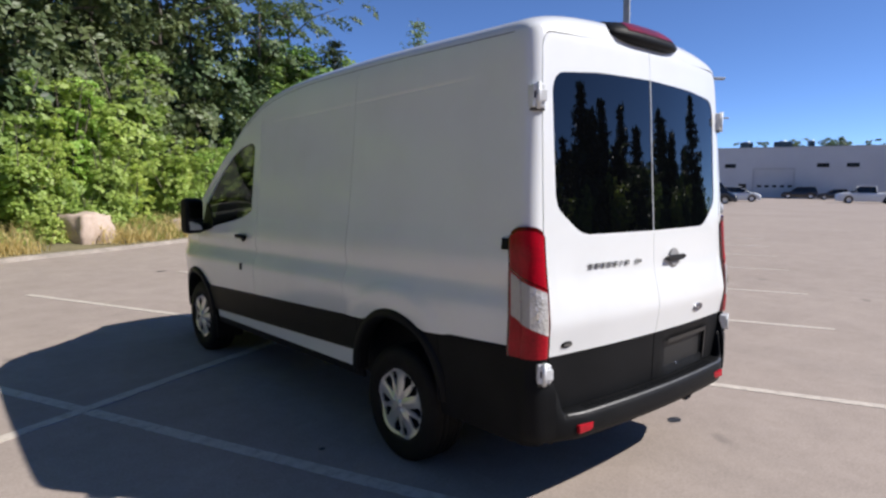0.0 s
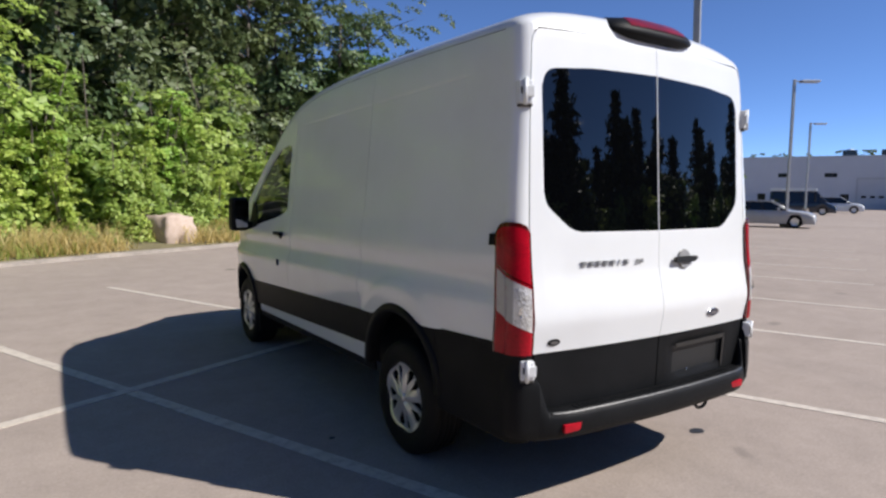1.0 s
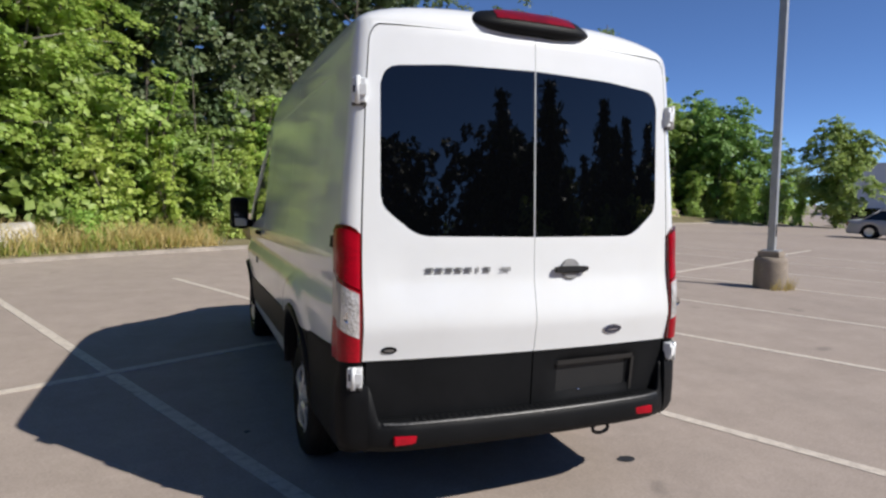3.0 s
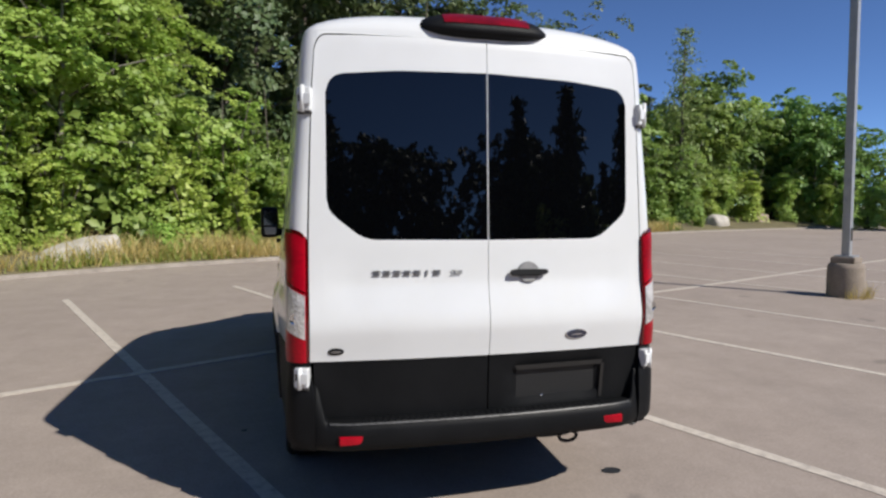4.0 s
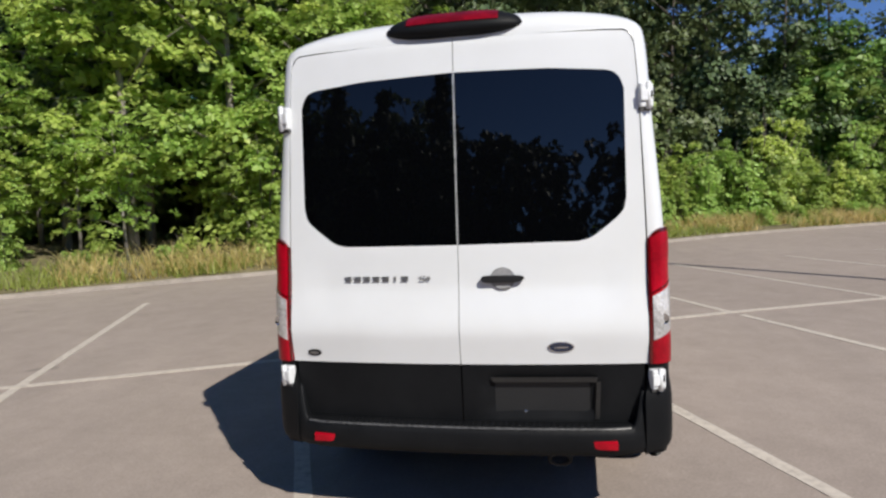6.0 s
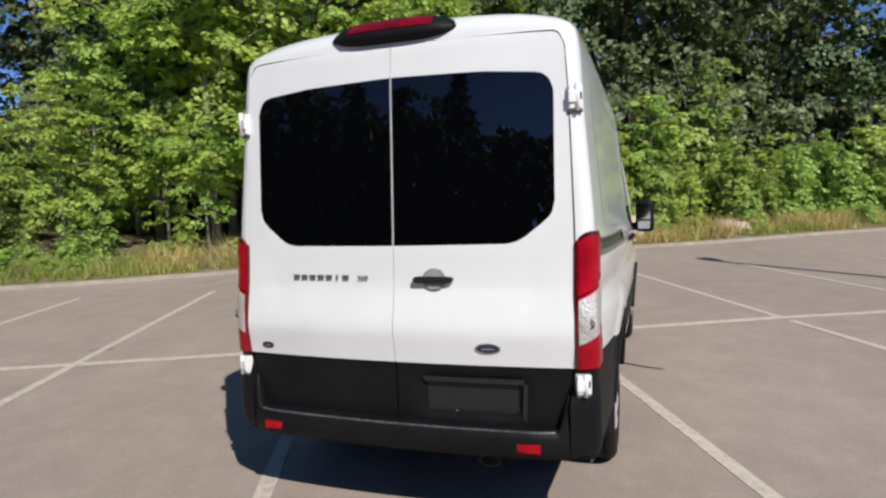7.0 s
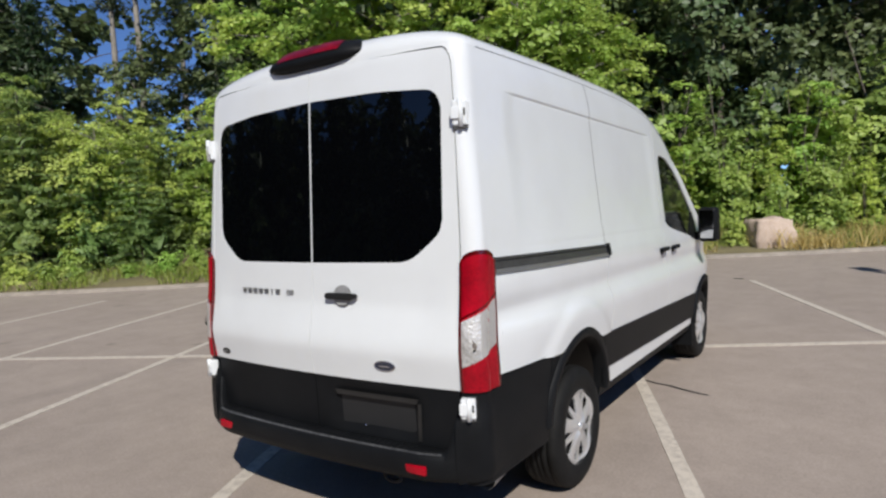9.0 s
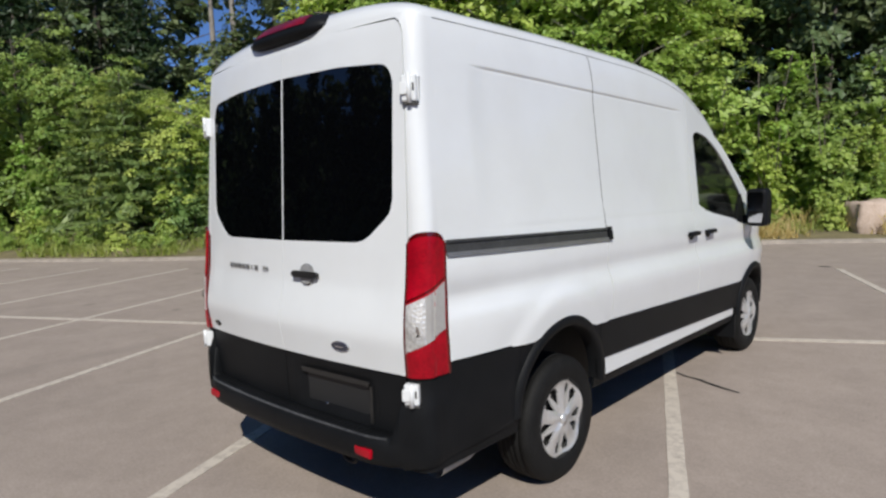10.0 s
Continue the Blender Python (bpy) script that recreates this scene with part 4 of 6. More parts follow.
# wheels
def make_wheel():
    tyre = lathe_mesh("tyre", [(-0.105, 0.215), (-0.117, 0.235), (-0.122, 0.275), (-0.117, 0.315), (-0.10, 0.338), (-0.085, 0.345), (-0.06, 0.348), (-0.058, 0.341), (-0.05, 0.341), (-0.048, 0.349), (-0.02, 0.350), (-0.018, 0.342), (-0.01, 0.342), (-0.008, 0.350), (0.008, 0.350), (0.01, 0.342), (0.018, 0.342), (0.02, 0.350), (0.048, 0.349), (0.05, 0.341), (0.058, 0.341), (0.06, 0.348), (0.085, 0.345), (0.10, 0.338), (0.117, 0.315), (0.122, 0.275), (0.117, 0.235), (0.105, 0.215)], 56)
    rim = lathe_mesh("rim", [(0.108, 0.222), (0.112, 0.214), (0.098, 0.205), (0.06, 0.196), (0.05, 0.06), (0.05, 0.0)], 48)
    bm = bmesh.new()  # the cover: a dished disc with slots between paired spokes
    rings = [(0.03, 0.118), (0.07, 0.114), (0.095, 0.11), (0.112, 0.107), (0.13, 0.104), (0.15, 0.101), (0.175, 0.1), (0.193, 0.101), (0.212, 0.108)]
    wide = (0, 0, 0.05, 0.085, 0.115, 0.13, 0.10, 0)
    n = 160
    grid = [[bm.verts.new((x + 0.007 * math.cos(5 * 2 * math.pi * k / n), r * math.cos(2 * math.pi * k / n), r * math.sin(2 * math.pi * k / n))) for k in range(n)] for r, x in rings]
    for i in range(len(rings) - 1):
        for k in range(n):
            ph = (k % 32) / 32
            slot = abs(ph - 0.31) < wide[i] or abs(ph - 0.69) < wide[i]
            if not slot:
                bm.faces.new((grid[i][k], grid[i][(k + 1) % n], grid[i + 1][(k + 1) % n], grid[i + 1][k]))
    bm.faces.new(list(reversed(grid[0])))
    out = bmesh.ops.extrude_face_region(bm, geom=bm.faces[:])
    bmesh.ops.translate(bm, verts=[v for v in out["geom"] if isinstance(v, bmesh.types.BMVert)], vec=(-0.01, 0, 0))
    bmesh.ops.recalc_face_normals(bm, faces=bm.faces)
    cover = bpy.data.meshes.new("wheel_cover")
    bm.to_mesh(cover)
    bm.free()
    cover.polygons.foreach_set("use_smooth", [False] * len(cover.polygons))
    hub = lathe_mesh("hub_cap", [(0.116, 0.034), (0.126, 0.03), (0.128, 0.0)], 20)
    return tyre, rim, cover, hub


TYRE, RIM, COVER, HUB = make_wheel()
for x, y, turn in ((0.872, 0.966, 0), (-0.86, 0.953, 180), (0.865, 4.263, 0), (-0.865, 4.263, 180)):
    wheel = part("wheel", TYRE, M_TYRE, van, "black tyre on a steel wheel", pose(x, y, 0.346, 17 * y, 0, turn))
    part("rim", RIM, M_DARK, wheel)
    cover = part("wheel_cover", COVER, M_SILVER, wheel, "silver slotted wheel cover")
    part("hub_cap", HUB, M_SILVER, cover)

# axle, exhaust, tow eye
part("axle", tube_mesh("axle", [(-0.8, 0.953, 0.34), (0.8, 0.953, 0.34)], [0.07, 0.07], 12), M_DARK, van)
exhaust = part("exhaust_pipe", tube_mesh("exhaust_pipe", [(0.62, 1.4, 0.36), (0.66, 0.8, 0.35), (0.76, 0.5, 0.325), (0.835, 0.3, 0.345), (0.905, 0.02, 0.392)], [0.036, 0.036, 0.038, 0.04, 0.043], 16, False), M_STEEL, van, "short steel exhaust tailpipe")
part("tow_eye", tube_mesh("tow_eye", [(0.455 + 0.05 * math.cos(a), -0.1, 0.37 + 0.028 * math.sin(a)) for a in [2 * math.pi * k / 12 for k in range(13)]], [0.01] * 13, 6), M_DARK, van)
part("mud_flap", box_bm(0.74, 0.99, 3.83, 3.85, 0.2, 0.5, 0.004), M_PLASTIC, van)
part("mud_flap", box_bm(-0.99, -0.74, 3.83, 3.85, 0.2, 0.5, 0.004), M_PLASTIC, van)


# ---- plants ----
def leaf_mesh(name, centres, per, spread, size, up=0.5, long=1.5, seed=1, droop=0.0, out=0.0, core=(0, 0, 0)):
    """Many small folded leaves scattered round the centres."""
    rng = np.random.default_rng(seed)
    centres = np.asarray(centres, float)
    n = len(centres) * per
    spread = np.asarray(spread, float)
    c = np.repeat(centres, per, 0) + rng.normal(0, 1, (n, 3)) * spread
    nrm = rng.normal(0, 1, (n, 3)) + (0, 0, up)
    if out:
        away = c - np.asarray(core)
        nrm += out * away / (np.linalg.norm(away, axis=1, keepdims=True) + 0.3)
    nrm /= np.linalg.norm(nrm, axis=1, keepdims=True)
    a = np.cross(nrm, rng.normal(0, 1, (n, 3)))
    a /= np.linalg.norm(a, axis=1, keepdims=True) + 1e-9
    a[:, 2] -= droop
    return leaf_faces(name, c, nrm, a, (size * rng.uniform(0.6, 1.35, n))[:, None], long)


def leaf_faces(name, c, nrm, a, s, long):
    """One folded leaf at each place c, along a, facing nrm."""
    n = len(c)
    b = np.cross(nrm, a)
    tip, root = c + a * s * long * 0.5, c - a * s * long * 0.5
    fold = nrm * s * 0.16
    l, r = c + b * s * 0.5 + fold, c - b * s * 0.5 + fold
    verts = np.stack([root, l, tip, r], 1).reshape(-1, 3)
    me = bpy.data.meshes.new(name)
    me.vertices.add(len(verts))
    me.vertices.foreach_set("co", verts.ravel())
    idx = np.arange(n) * 4
    loops = np.stack([idx, idx + 1, idx + 2, idx, idx + 2, idx + 3], 1).ravel()
    me.loops.add(len(loops))
    me.loops.foreach_set("vertex_index", loops.astype(np.int32))
    me.polygons.add(2 * n)
    me.polygons.foreach_set("loop_start", np.arange(0, 6 * n, 3, dtype=np.int32))
    me.update()
    me.validate()
    return me


def spray_mesh(name, centres, per, radius, size, core, seed=1, rise=1.0, out=0.6, long=1.35, sag=0.35, thick=0.16, inner=0, inner_size=0.7, squash=0.55):
    """Leaves in flattened sprays, each a tier that faces up and away from the core, with a few oversized leaves added
    inside to block the sky.
    """
    rng = np.random.default_rng(seed)
    centres = np.asarray(centres, float)
    core = np.asarray(core, float)
    away = centres - core
    away[:, 2] *= squash
    away /= np.linalg.norm(away, axis=1, keepdims=True) + 0.25
    up = np.array((0, 0, rise)) + out * away + rng.normal(0, 0.22, centres.shape)
    up /= np.linalg.norm(up, axis=1, keepdims=True)
    u = np.cross(up, rng.normal(0, 1, centres.shape))
    u /= np.linalg.norm(u, axis=1, keepdims=True) + 1e-9
    v = np.cross(up, u)
    n = len(centres) * per
    up, u, v, c = (np.repeat(k, per, 0) for k in (up, u, v, centres))
    wide = np.repeat(radius * rng.uniform(0.6, 1.3, len(centres)), per)[:, None]
    r, th = np.sqrt(rng.uniform(0.02, 1, (n, 1))), rng.uniform(0, 2 * math.pi, (n, 1))
    ray = u * np.cos(th) + v * np.sin(th)
    c = c + ray * r * wide + up * (rng.normal(0, thick, (n, 1)) - sag * r * r) * wide
    nrm = up + rng.normal(0, 0.42, (n, 3)) + ray * 0.35 * r
    a = ray + rng.normal(0, 0.6, (n, 3))
    s = size * rng.uniform(0.6, 1.3, n)
    if inner:
        pick = rng.integers(0, len(centres), inner)
        c2 = core + (centres[pick] - core) * rng.uniform(0.1, 0.55, (inner, 1))
        c, nrm, a = np.vstack([c, c2]), np.vstack([nrm, rng.normal(0, 1, (inner, 3))]), np.vstack([a, rng.normal(0, 1, (inner, 3))])
        s = np.concatenate([s, inner_size * rng.uniform(0.6, 1.2, inner)])
        n += inner
    nrm /= np.linalg.norm(nrm, axis=1, keepdims=True)
    a -= nrm * np.sum(a * nrm, axis=1, keepdims=True)
    a /= np.linalg.norm(a, axis=1, keepdims=True) + 1e-9
    return leaf_faces(name, c, nrm, a, s[:, None], long)


def gathered(points, grain, cut, seed):
    """Keeps the points that lie in the denser lumps of a crown, so that gaps open between them."""
    return [p for p in points if noise.noise((p[0] * grain + seed, p[1] * grain, p[2] * grain * 1.3)) > cut]


def stems_mesh(name, stems):
    """Several tapered tubes joined: each (points, radii)."""
    verts, faces = [], []
    for pts, rad in stems:
        me = tube_mesh("tmp", pts, rad, 6)
        o = len(verts)
        verts += [tuple(v.co) for v in me.vertices]
        faces += [tuple(o + i for i in p.vertices) for p in me.polygons]
        bpy.data.meshes.remove(me)
    return mesh_of(name, verts, faces, True)


def make_shrub(seed, height, width, leaf, label, per=28, size=0.099, spray=0.135):
    rng = np.random.default_rng(seed)
    ob = thing("shrub", label, "shrub", "shrubs along the verge")
    stems, centres = [], []
    for k in range(8):
        a, lean = rng.uniform(0, 2 * math.pi), rng.uniform(0.05, 0.5) * width
        h = height * rng.uniform(0.55, 1.0)
        pts = [(0.1 * math.cos(a), 0.1 * math.sin(a), -0.1), (lean * 0.4 * math.cos(a), lean * 0.4 * math.sin(a), h * 0.5), (lean * math.cos(a), lean * math.sin(a), h)]
        stems.append((pts, [0.03, 0.02, 0.006]))
        for j in range(17):
            f = rng.uniform(0.06, 1.0)
            p = np.array(pts[1]) * (1 - abs(2 * f - 1)) + (np.array(pts[0]) if f < 0.5 else np.array(pts[2])) * abs(2 * f - 1)
            p = p + rng.normal(0, 1, 3) * (0.22 * width * (1.1 - 0.8 * f), 0.22 * width * (1.1 - 0.8 * f), 0.16)
            p[2] = max(0.1, p[2])
            centres.append(p)
    tagged(part("stemwork", stems_mesh("stemwork", stems), M_BARK, ob), kind="stuff")
    centres = gathered(centres, 0.9 * 1.9 / width, -0.28, seed)
    part("foliage", spray_mesh("foliage", centres, per, spray * width, size, (0, 0, height * 0.3), seed, 0.85, 1.0, 1.45, inner=90, inner_size=0.12 * width), leaf, ob)
    TALL[ob.name] = height
    return ob


def make_tree(seed, height, crown_w, base, leaf, label, category="tree", clumps=150, per=75, size=0.15, bark=None, crown_shape=1.0, spray=0.145, rise=1.0, cut=-0.3):
    rng = np.random.default_rng(seed)
    ob = thing("tree", label, category, "trees of the wood")
    lean = rng.normal(0, 0.03, 2) * height
    trunk = [(0, 0, -0.3), (lean[0] * 0.3, lean[1] * 0.3, height * 0.33), (lean[0] * 0.7, lean[1] * 0.7, height * 0.66), (lean[0], lean[1], height * 0.95)]
    r0 = height * 0.013
    stems = [(trunk, [r0 * 1.2, r0 * 0.85, r0 * 0.5, r0 * 0.12])]
    centres = []
    limbs = 13
    for k in range(limbs):
        f = base + (0.95 - base) * (k + rng.uniform(0, 0.8)) / limbs
        z = height * f
        o = np.array([lean[0] * f, lean[1] * f, z])
        a = k * 2.4 + rng.uniform(-0.4, 0.4)
        env = math.sin(math.pi * min(1.0, max(0.12, (f - base + 0.12) / (1.16 - base)) ** crown_shape))
        ln = crown_w * (0.35 + 0.65 * env) * rng.uniform(0.75, 1.15)
        tip = o + np.array([math.cos(a) * ln, math.sin(a) * ln, ln * rng.uniform(0.15, 0.55)])
        mid = (o + tip) / 2 + (0, 0, ln * 0.1)
        stems.append(([tuple(o), tuple(mid), tuple(tip)], [r0 * 0.32, r0 * 0.2, r0 * 0.06]))
        m = max(4, int(clumps / limbs))
        for j in range(m):
            g = rng.uniform(0.35, 1.08)
            p = o * (1 - g) + tip * g + rng.normal(0, 1, 3) * (0.16 * crown_w + 0.2, 0.16 * crown_w + 0.2, 0.11 * crown_w + 0.15)
            centres.append(p)
    part("trunk", stems_mesh("trunk", stems[:1]), bark or M_BARK, ob)
    tagged(part("branchwork", stems_mesh("branchwork", stems[1:]), bark or M_BARK, ob), kind="stuff")
    centres = gathered(centres, 2.1 / crown_w, cut, seed)
    part("crown", spray_mesh("crown", centres, per, spray * crown_w, size, (lean[0] * 0.6, lean[1] * 0.6, height * 0.5), seed, rise, 0.75, 1.4, inner=230, inner_size=0.085 * crown_w), leaf, ob)
    TALL[ob.name] = height
    return ob


def make_conifer(seed, height, width, base, label, per=20, whorls=20, ragged=0.25, bark=None, size=0.085, needle=None, flat=False):
    rng = np.random.default_rng(seed)
    ob = thing("conifer", label, "conifer tree", "conifers of the wood")
    r0 = height * 0.012
    stems = [([(0, 0, -0.3), (0, 0, height * 0.5), (0.05, 0, height)], [r0 * 1.2, r0 * 0.7, 0.02])]
    centres = []
    for k in range(whorls):
        f = base + (1 - base) * k / whorls
        z = height * f
        reach = width * (1 - f) ** 0.8 + 0.15
        for j in range(5):
            a = k * 1.3 + j * 2 * math.pi / 5 + rng.uniform(-0.3, 0.3)
            ln = reach * rng.uniform(1 - ragged * 2, 1 + ragged)
            tip = (math.cos(a) * ln, math.sin(a) * ln, z - ln * 0.12 + 0.1)
            stems.append(([(0, 0, z), tip], [r0 * 0.16, 0.006]))
            m = max(2, int(ln / 0.33))
            for g in np.linspace(0.25, 1.0, m):
                centres.append((tip[0] * g, tip[1] * g, z + (tip[2] - z) * g))
        centres.append((0.0, 0.0, z + 0.2))
    part("trunk", stems_mesh("trunk", stems[:1]), bark or M_BARK, ob)
    tagged(part("branchwork", stems_mesh("branchwork", stems[1:]), bark or M_BARK, ob), kind="stuff")
    if flat:
        crown = spray_mesh("crown", centres, per, 0.3, size, (0, 0, height * 0.3), seed, 1.0, 0.3, 3.6, 0.2, 0.1, inner=60, inner_size=0.5)
    else:
        crown = leaf_mesh("crown", centres, per, (0.22, 0.22, 0.1), size, 0.6, 3.4, seed, 0.15)
    part("crown", crown, needle or M_NEEDLE, ob)
    TALL[ob.name] = height
    return ob


TALL = {}
# the height of the tree tops above the horizon, by bearing from beside the van
SKYLINE = lerp_table([(15, 40.0), (18, 18.0), (20.5, 16.3), (24, 14.4), (27, 12.8), (29, 11.4), (34, 11.0), (39.5, 10.8), (41.5, 7.8), (46, 7.4), (48, 6.5)])

WEST_LINE = lerp_table([(-85, 16.5), (-72, 16.0), (-66.5, 15.4), (-64, 13.6), (-62, 12.2), (-60, 11.6), (-57, 11.6), (-54, 12.0), (-51, 12.0), (-49, 14.0), (-47, 17.0), (-45, 30.0)])


def put(kinds, i, d, off, scale=1.0, turn=None, z=None):
    """Stands a copy of a plant d metres along the kerb and off metres behind it."""
    x, y = along(d, off)
    bearing = math.degrees(math.atan2(x + 0.5, y + 3.0))
    if 15 < bearing < 48:
        top = 1.6 + math.tan(radians(SKYLINE(bearing))) * math.hypot(x + 0.5, y + 3.0)
        scale = min(scale, (top - 1.0) / TALL[kinds[i % len(kinds)].name] * (0.9 + 0.12 * ((i * 0.618) % 1)))
    aside = math.degrees(math.atan2(x - 2.0, y + 2.4))
    if off < 8.2 and -85 < aside < -45:
        scale = min(scale, (0.9 + math.tan(radians(WEST_LINE(aside))) * math.hypot(x - 2.0, y + 2.4)) / TALL[kinds[i % len(kinds)].name] * (0.84 + 0.14 * ((i * 0.618) % 1)))
    ground = float(np.interp(off, [0.3, 1, 2.5, 5, 9, 20, 60], [0.1, 0.16, 0.3, 0.5, 0.8, 1.2, 1.5])) if z is None else z
    return stand(kinds, i, x, y, ground - 0.05, scale, turn)


used = set()


def stand(kinds, i, x, y, z, scale=1.0, turn=None):
    ob = kinds[i % len(kinds)]
    m = Matrix.LocRotScale((x, y, z), Euler((0, 0, turn if turn is not None else (i * 2.399) % 6.283)), Vector((scale, scale, scale)))
    if ob.name not in used:
        used.add(ob.name)
        ob.matrix_basis = m
        return ob
    return copy_thing(ob, m)



SHRUB_LABEL = "sunlit leafy green shrub at the edge of the wood"
shrubs = [make_shrub(11, 3.1, 1.9, M_LEAF_SHRUB, SHRUB_LABEL), make_shrub(12, 3.6, 1.7, M_LEAF_LIME, "yellow-green leafy shrub at the edge of the wood"),
          make_shrub(13, 2.5, 2.0, M_LEAF_SHRUB, SHRUB_LABEL), make_shrub(14, 4.0, 1.9, M_LEAF_SHRUB, SHRUB_LABEL), make_shrub(16, 3.4, 2.0, M_LEAF_MID, "dull dark green shrub at the edge of the wood")]
low_shrubs = [make_shrub(15, 1.3, 1.5, M_LEAF_LIME, "low yellow-green shrub in the verge", 18, 0.095), make_shrub(17, 1.6, 1.5, M_LEAF_SHRUB, "low green shrub in the verge", 18, 0.095)]
trees = [make_tree(21, 11, 3.6, 0.14, M_LEAF_TREE, "dark green broadleaf tree in the wood", clumps=160, per=44, size=0.18, rise=0.7, cut=-0.27), make_tree(22, 12.5, 3.9, 0.16, M_LEAF_TREE, "dark green broadleaf tree in the wood", clumps=160, per=44, size=0.18, rise=0.7, cut=-0.27),
         make_tree(23, 9.5, 3.3, 0.1, M_LEAF_MID, "mid-green broadleaf tree in the wood", clumps=150, per=48, size=0.15)]
young = [make_tree(24, 8.0, 2.6, 0.2, M_LEAF_LIME, "bright green young maple with a bare pale stem", clumps=140, per=44, size=0.125, bark=M_BARK_PALE, rise=1.5), make_tree(25, 7.0, 2.5, 0.22, M_LEAF_SHRUB, "green young maple with a bare pale stem", clumps=140, per=44, size=0.125, bark=M_BARK_PALE, rise=1.5)]
maples = [make_tree(38, 10.5, 3.3, 0.16, M_LEAF_LIME, "tall bright green maple at the edge of the wood", clumps=200, per=48, size=0.145, bark=M_BARK_PALE, rise=1.5, spray=0.13, cut=-0.5)]
conifers = [make_conifer(31, 14, 3.2, 0.2, "tall dark green conifer", 15, size=0.1), make_conifer(32, 11, 2.2, 0.08, "slender dark green conifer")]
soft_pines = [make_conifer(41, 6.8, 2.7, 0.02, "soft green young pine with feathery boughs", 17, 15, 0.3, size=0.075, needle=M_PINE, flat=True)]
spruce = [make_conifer(42, 12.5, 2.6, 0.1, "thin airy spruce standing above the hedge", 9, 19, 0.4, size=0.09, needle=M_PINE)]
far_conifers = [make_conifer(34, 13, 3.6, 0.05, "tall dark green conifer across the lot", 6, 20, 0.35, size=0.28), make_conifer(35, 10, 2.9, 0.04, "slender dark green conifer across the lot", 6, 20, 0.35, size=0.28)]
round_tree = [make_tree(28, 7.6, 2.3, 0.08, M_LEAF_MID, "dense round green tree beyond the lot", clumps=330, per=34, size=0.2, crown_shape=0.9, spray=0.19, cut=-1.0), make_tree(29, 9.0, 2.8, 0.06, M_LEAF_DEEP, "dense dark green tree beyond the lot", clumps=240, per=36, size=0.22, spray=0.19, cut=-1.0)]
far_trees = [make_tree(26, 10, 3.4, 0.1, M_LEAF_TREE, "distant dark green broadleaf tree", clumps=100, per=22, size=0.36, spray=0.18), make_tree(27, 11, 3.6, 0.12, M_LEAF_SHRUB, "distant green broadleaf tree", clumps=100, per=22, size=0.36, spray=0.18)]
silhouette_trees = [make_tree(36, 9.5, 3.6, 0.03, M_NEEDLE, "spreading tree across the lot, coloured near-black as if backlit", clumps=150, per=24, size=0.4, spray=0.2), make_tree(37, 8.5, 3.2, 0.03, M_NEEDLE, "rounded tree across the lot, coloured near-black as if backlit", clumps=150, per=24, size=0.4, spray=0.2)]
pines = [make_conifer(33, 17, 2.4, 0.66, "tall pine with a bare lower trunk", 22, 12, 0.4, M_BARK_PALE)]

# undergrowth added as backing, half of it in the shade-darkened leaves
thickets = [make_shrub(18, 4.6, 3.4, M_LEAF_TREE, "undergrowth deep in the wood, in leaves coloured as shaded", 12, 0.3), make_shrub(19, 4.0, 3.2, M_LEAF_SHRUB, "green undergrowth deep in the wood", 12, 0.28)]
D0 = float(np.interp(0.0, [p[0] for p in KERB], KERB_LEN))  # the kerb's length where it passes x = 0
rng = np.random.default_rng(5)


def in_gap(d, off):
    """The gap in the tall trees through which the sky shows."""
    x, y = along(d, off)
    return abs(math.degrees(math.atan2(x - 2.0, y + 2.4)) + 57.0) < (6.8 if off > 12 else 4.2)


def row_of(kinds, start, end, gap, off, wobble, lo, hi):
    d = start
    while d < end:
        if not (off > 8.2 and in_gap(d, off) and kinds is not thickets):
            put(kinds, int(rng.integers(0, 60)), d + rng.uniform(-0.25, 0.25) * gap, off + rng.uniform(-wobble, wobble), rng.uniform(lo, hi), rng.uniform(0, 6.28))
        d += gap * rng.uniform(0.8, 1.2)


# the hedge's height along the kerb, from D0
HEDGE = lerp_table([(-6, 5.6), (-4, 5.8), (-2, 5.5), (-0.5, 5.0), (0.8, 4.1), (2.0, 3.9), (3.2, 4.7), (4.5, 5.4), (6.5, 5.0), (8, 4.4), (11, 4.8), (16, 4.4), (26, 4.4)])


def hedge_row(kinds, start, end, gap, off, share):
    """A row of shrubs whose tops follow the hedge's height."""
    d = start
    while d < end:
        i = int(rng.integers(0, 60))
        put(kinds, i, D0 + d, off + rng.uniform(-0.4, 0.4), HEDGE(d) * share * rng.uniform(0.82, 1.06) / TALL[kinds[i % len(kinds)].name], rng.uniform(0, 6.28))
        d += gap * rng.uniform(0.8, 1.2)


# east of the boulder: a thick hedge of shrubs before tall dark trees
row_of(low_shrubs, D0 - 4, D0 + 30, 3.0, 1.9, 0.4, 0.6, 0.95)
hedge_row([shrubs[0], shrubs[2], shrubs[1], shrubs[0]], -7, 24, 1.6, 3.0, 0.62)
hedge_row([shrubs[3], shrubs[0], shrubs[4], shrubs[1]], -7, 26, 1.7, 4.6, 0.97)
row_of(trees[:2], D0 - 9, D0 - 3, 3.2, 9.4, 0.7, 0.95, 1.1)
row_of(trees[:2], D0 - 2.5, D0 + 22, 3.1, 8.8, 0.7, 0.95, 1.15)
row_of(trees[:2], D0 - 4, D0 + 20, 3.6, 13.0, 0.8, 1.1, 1.3)
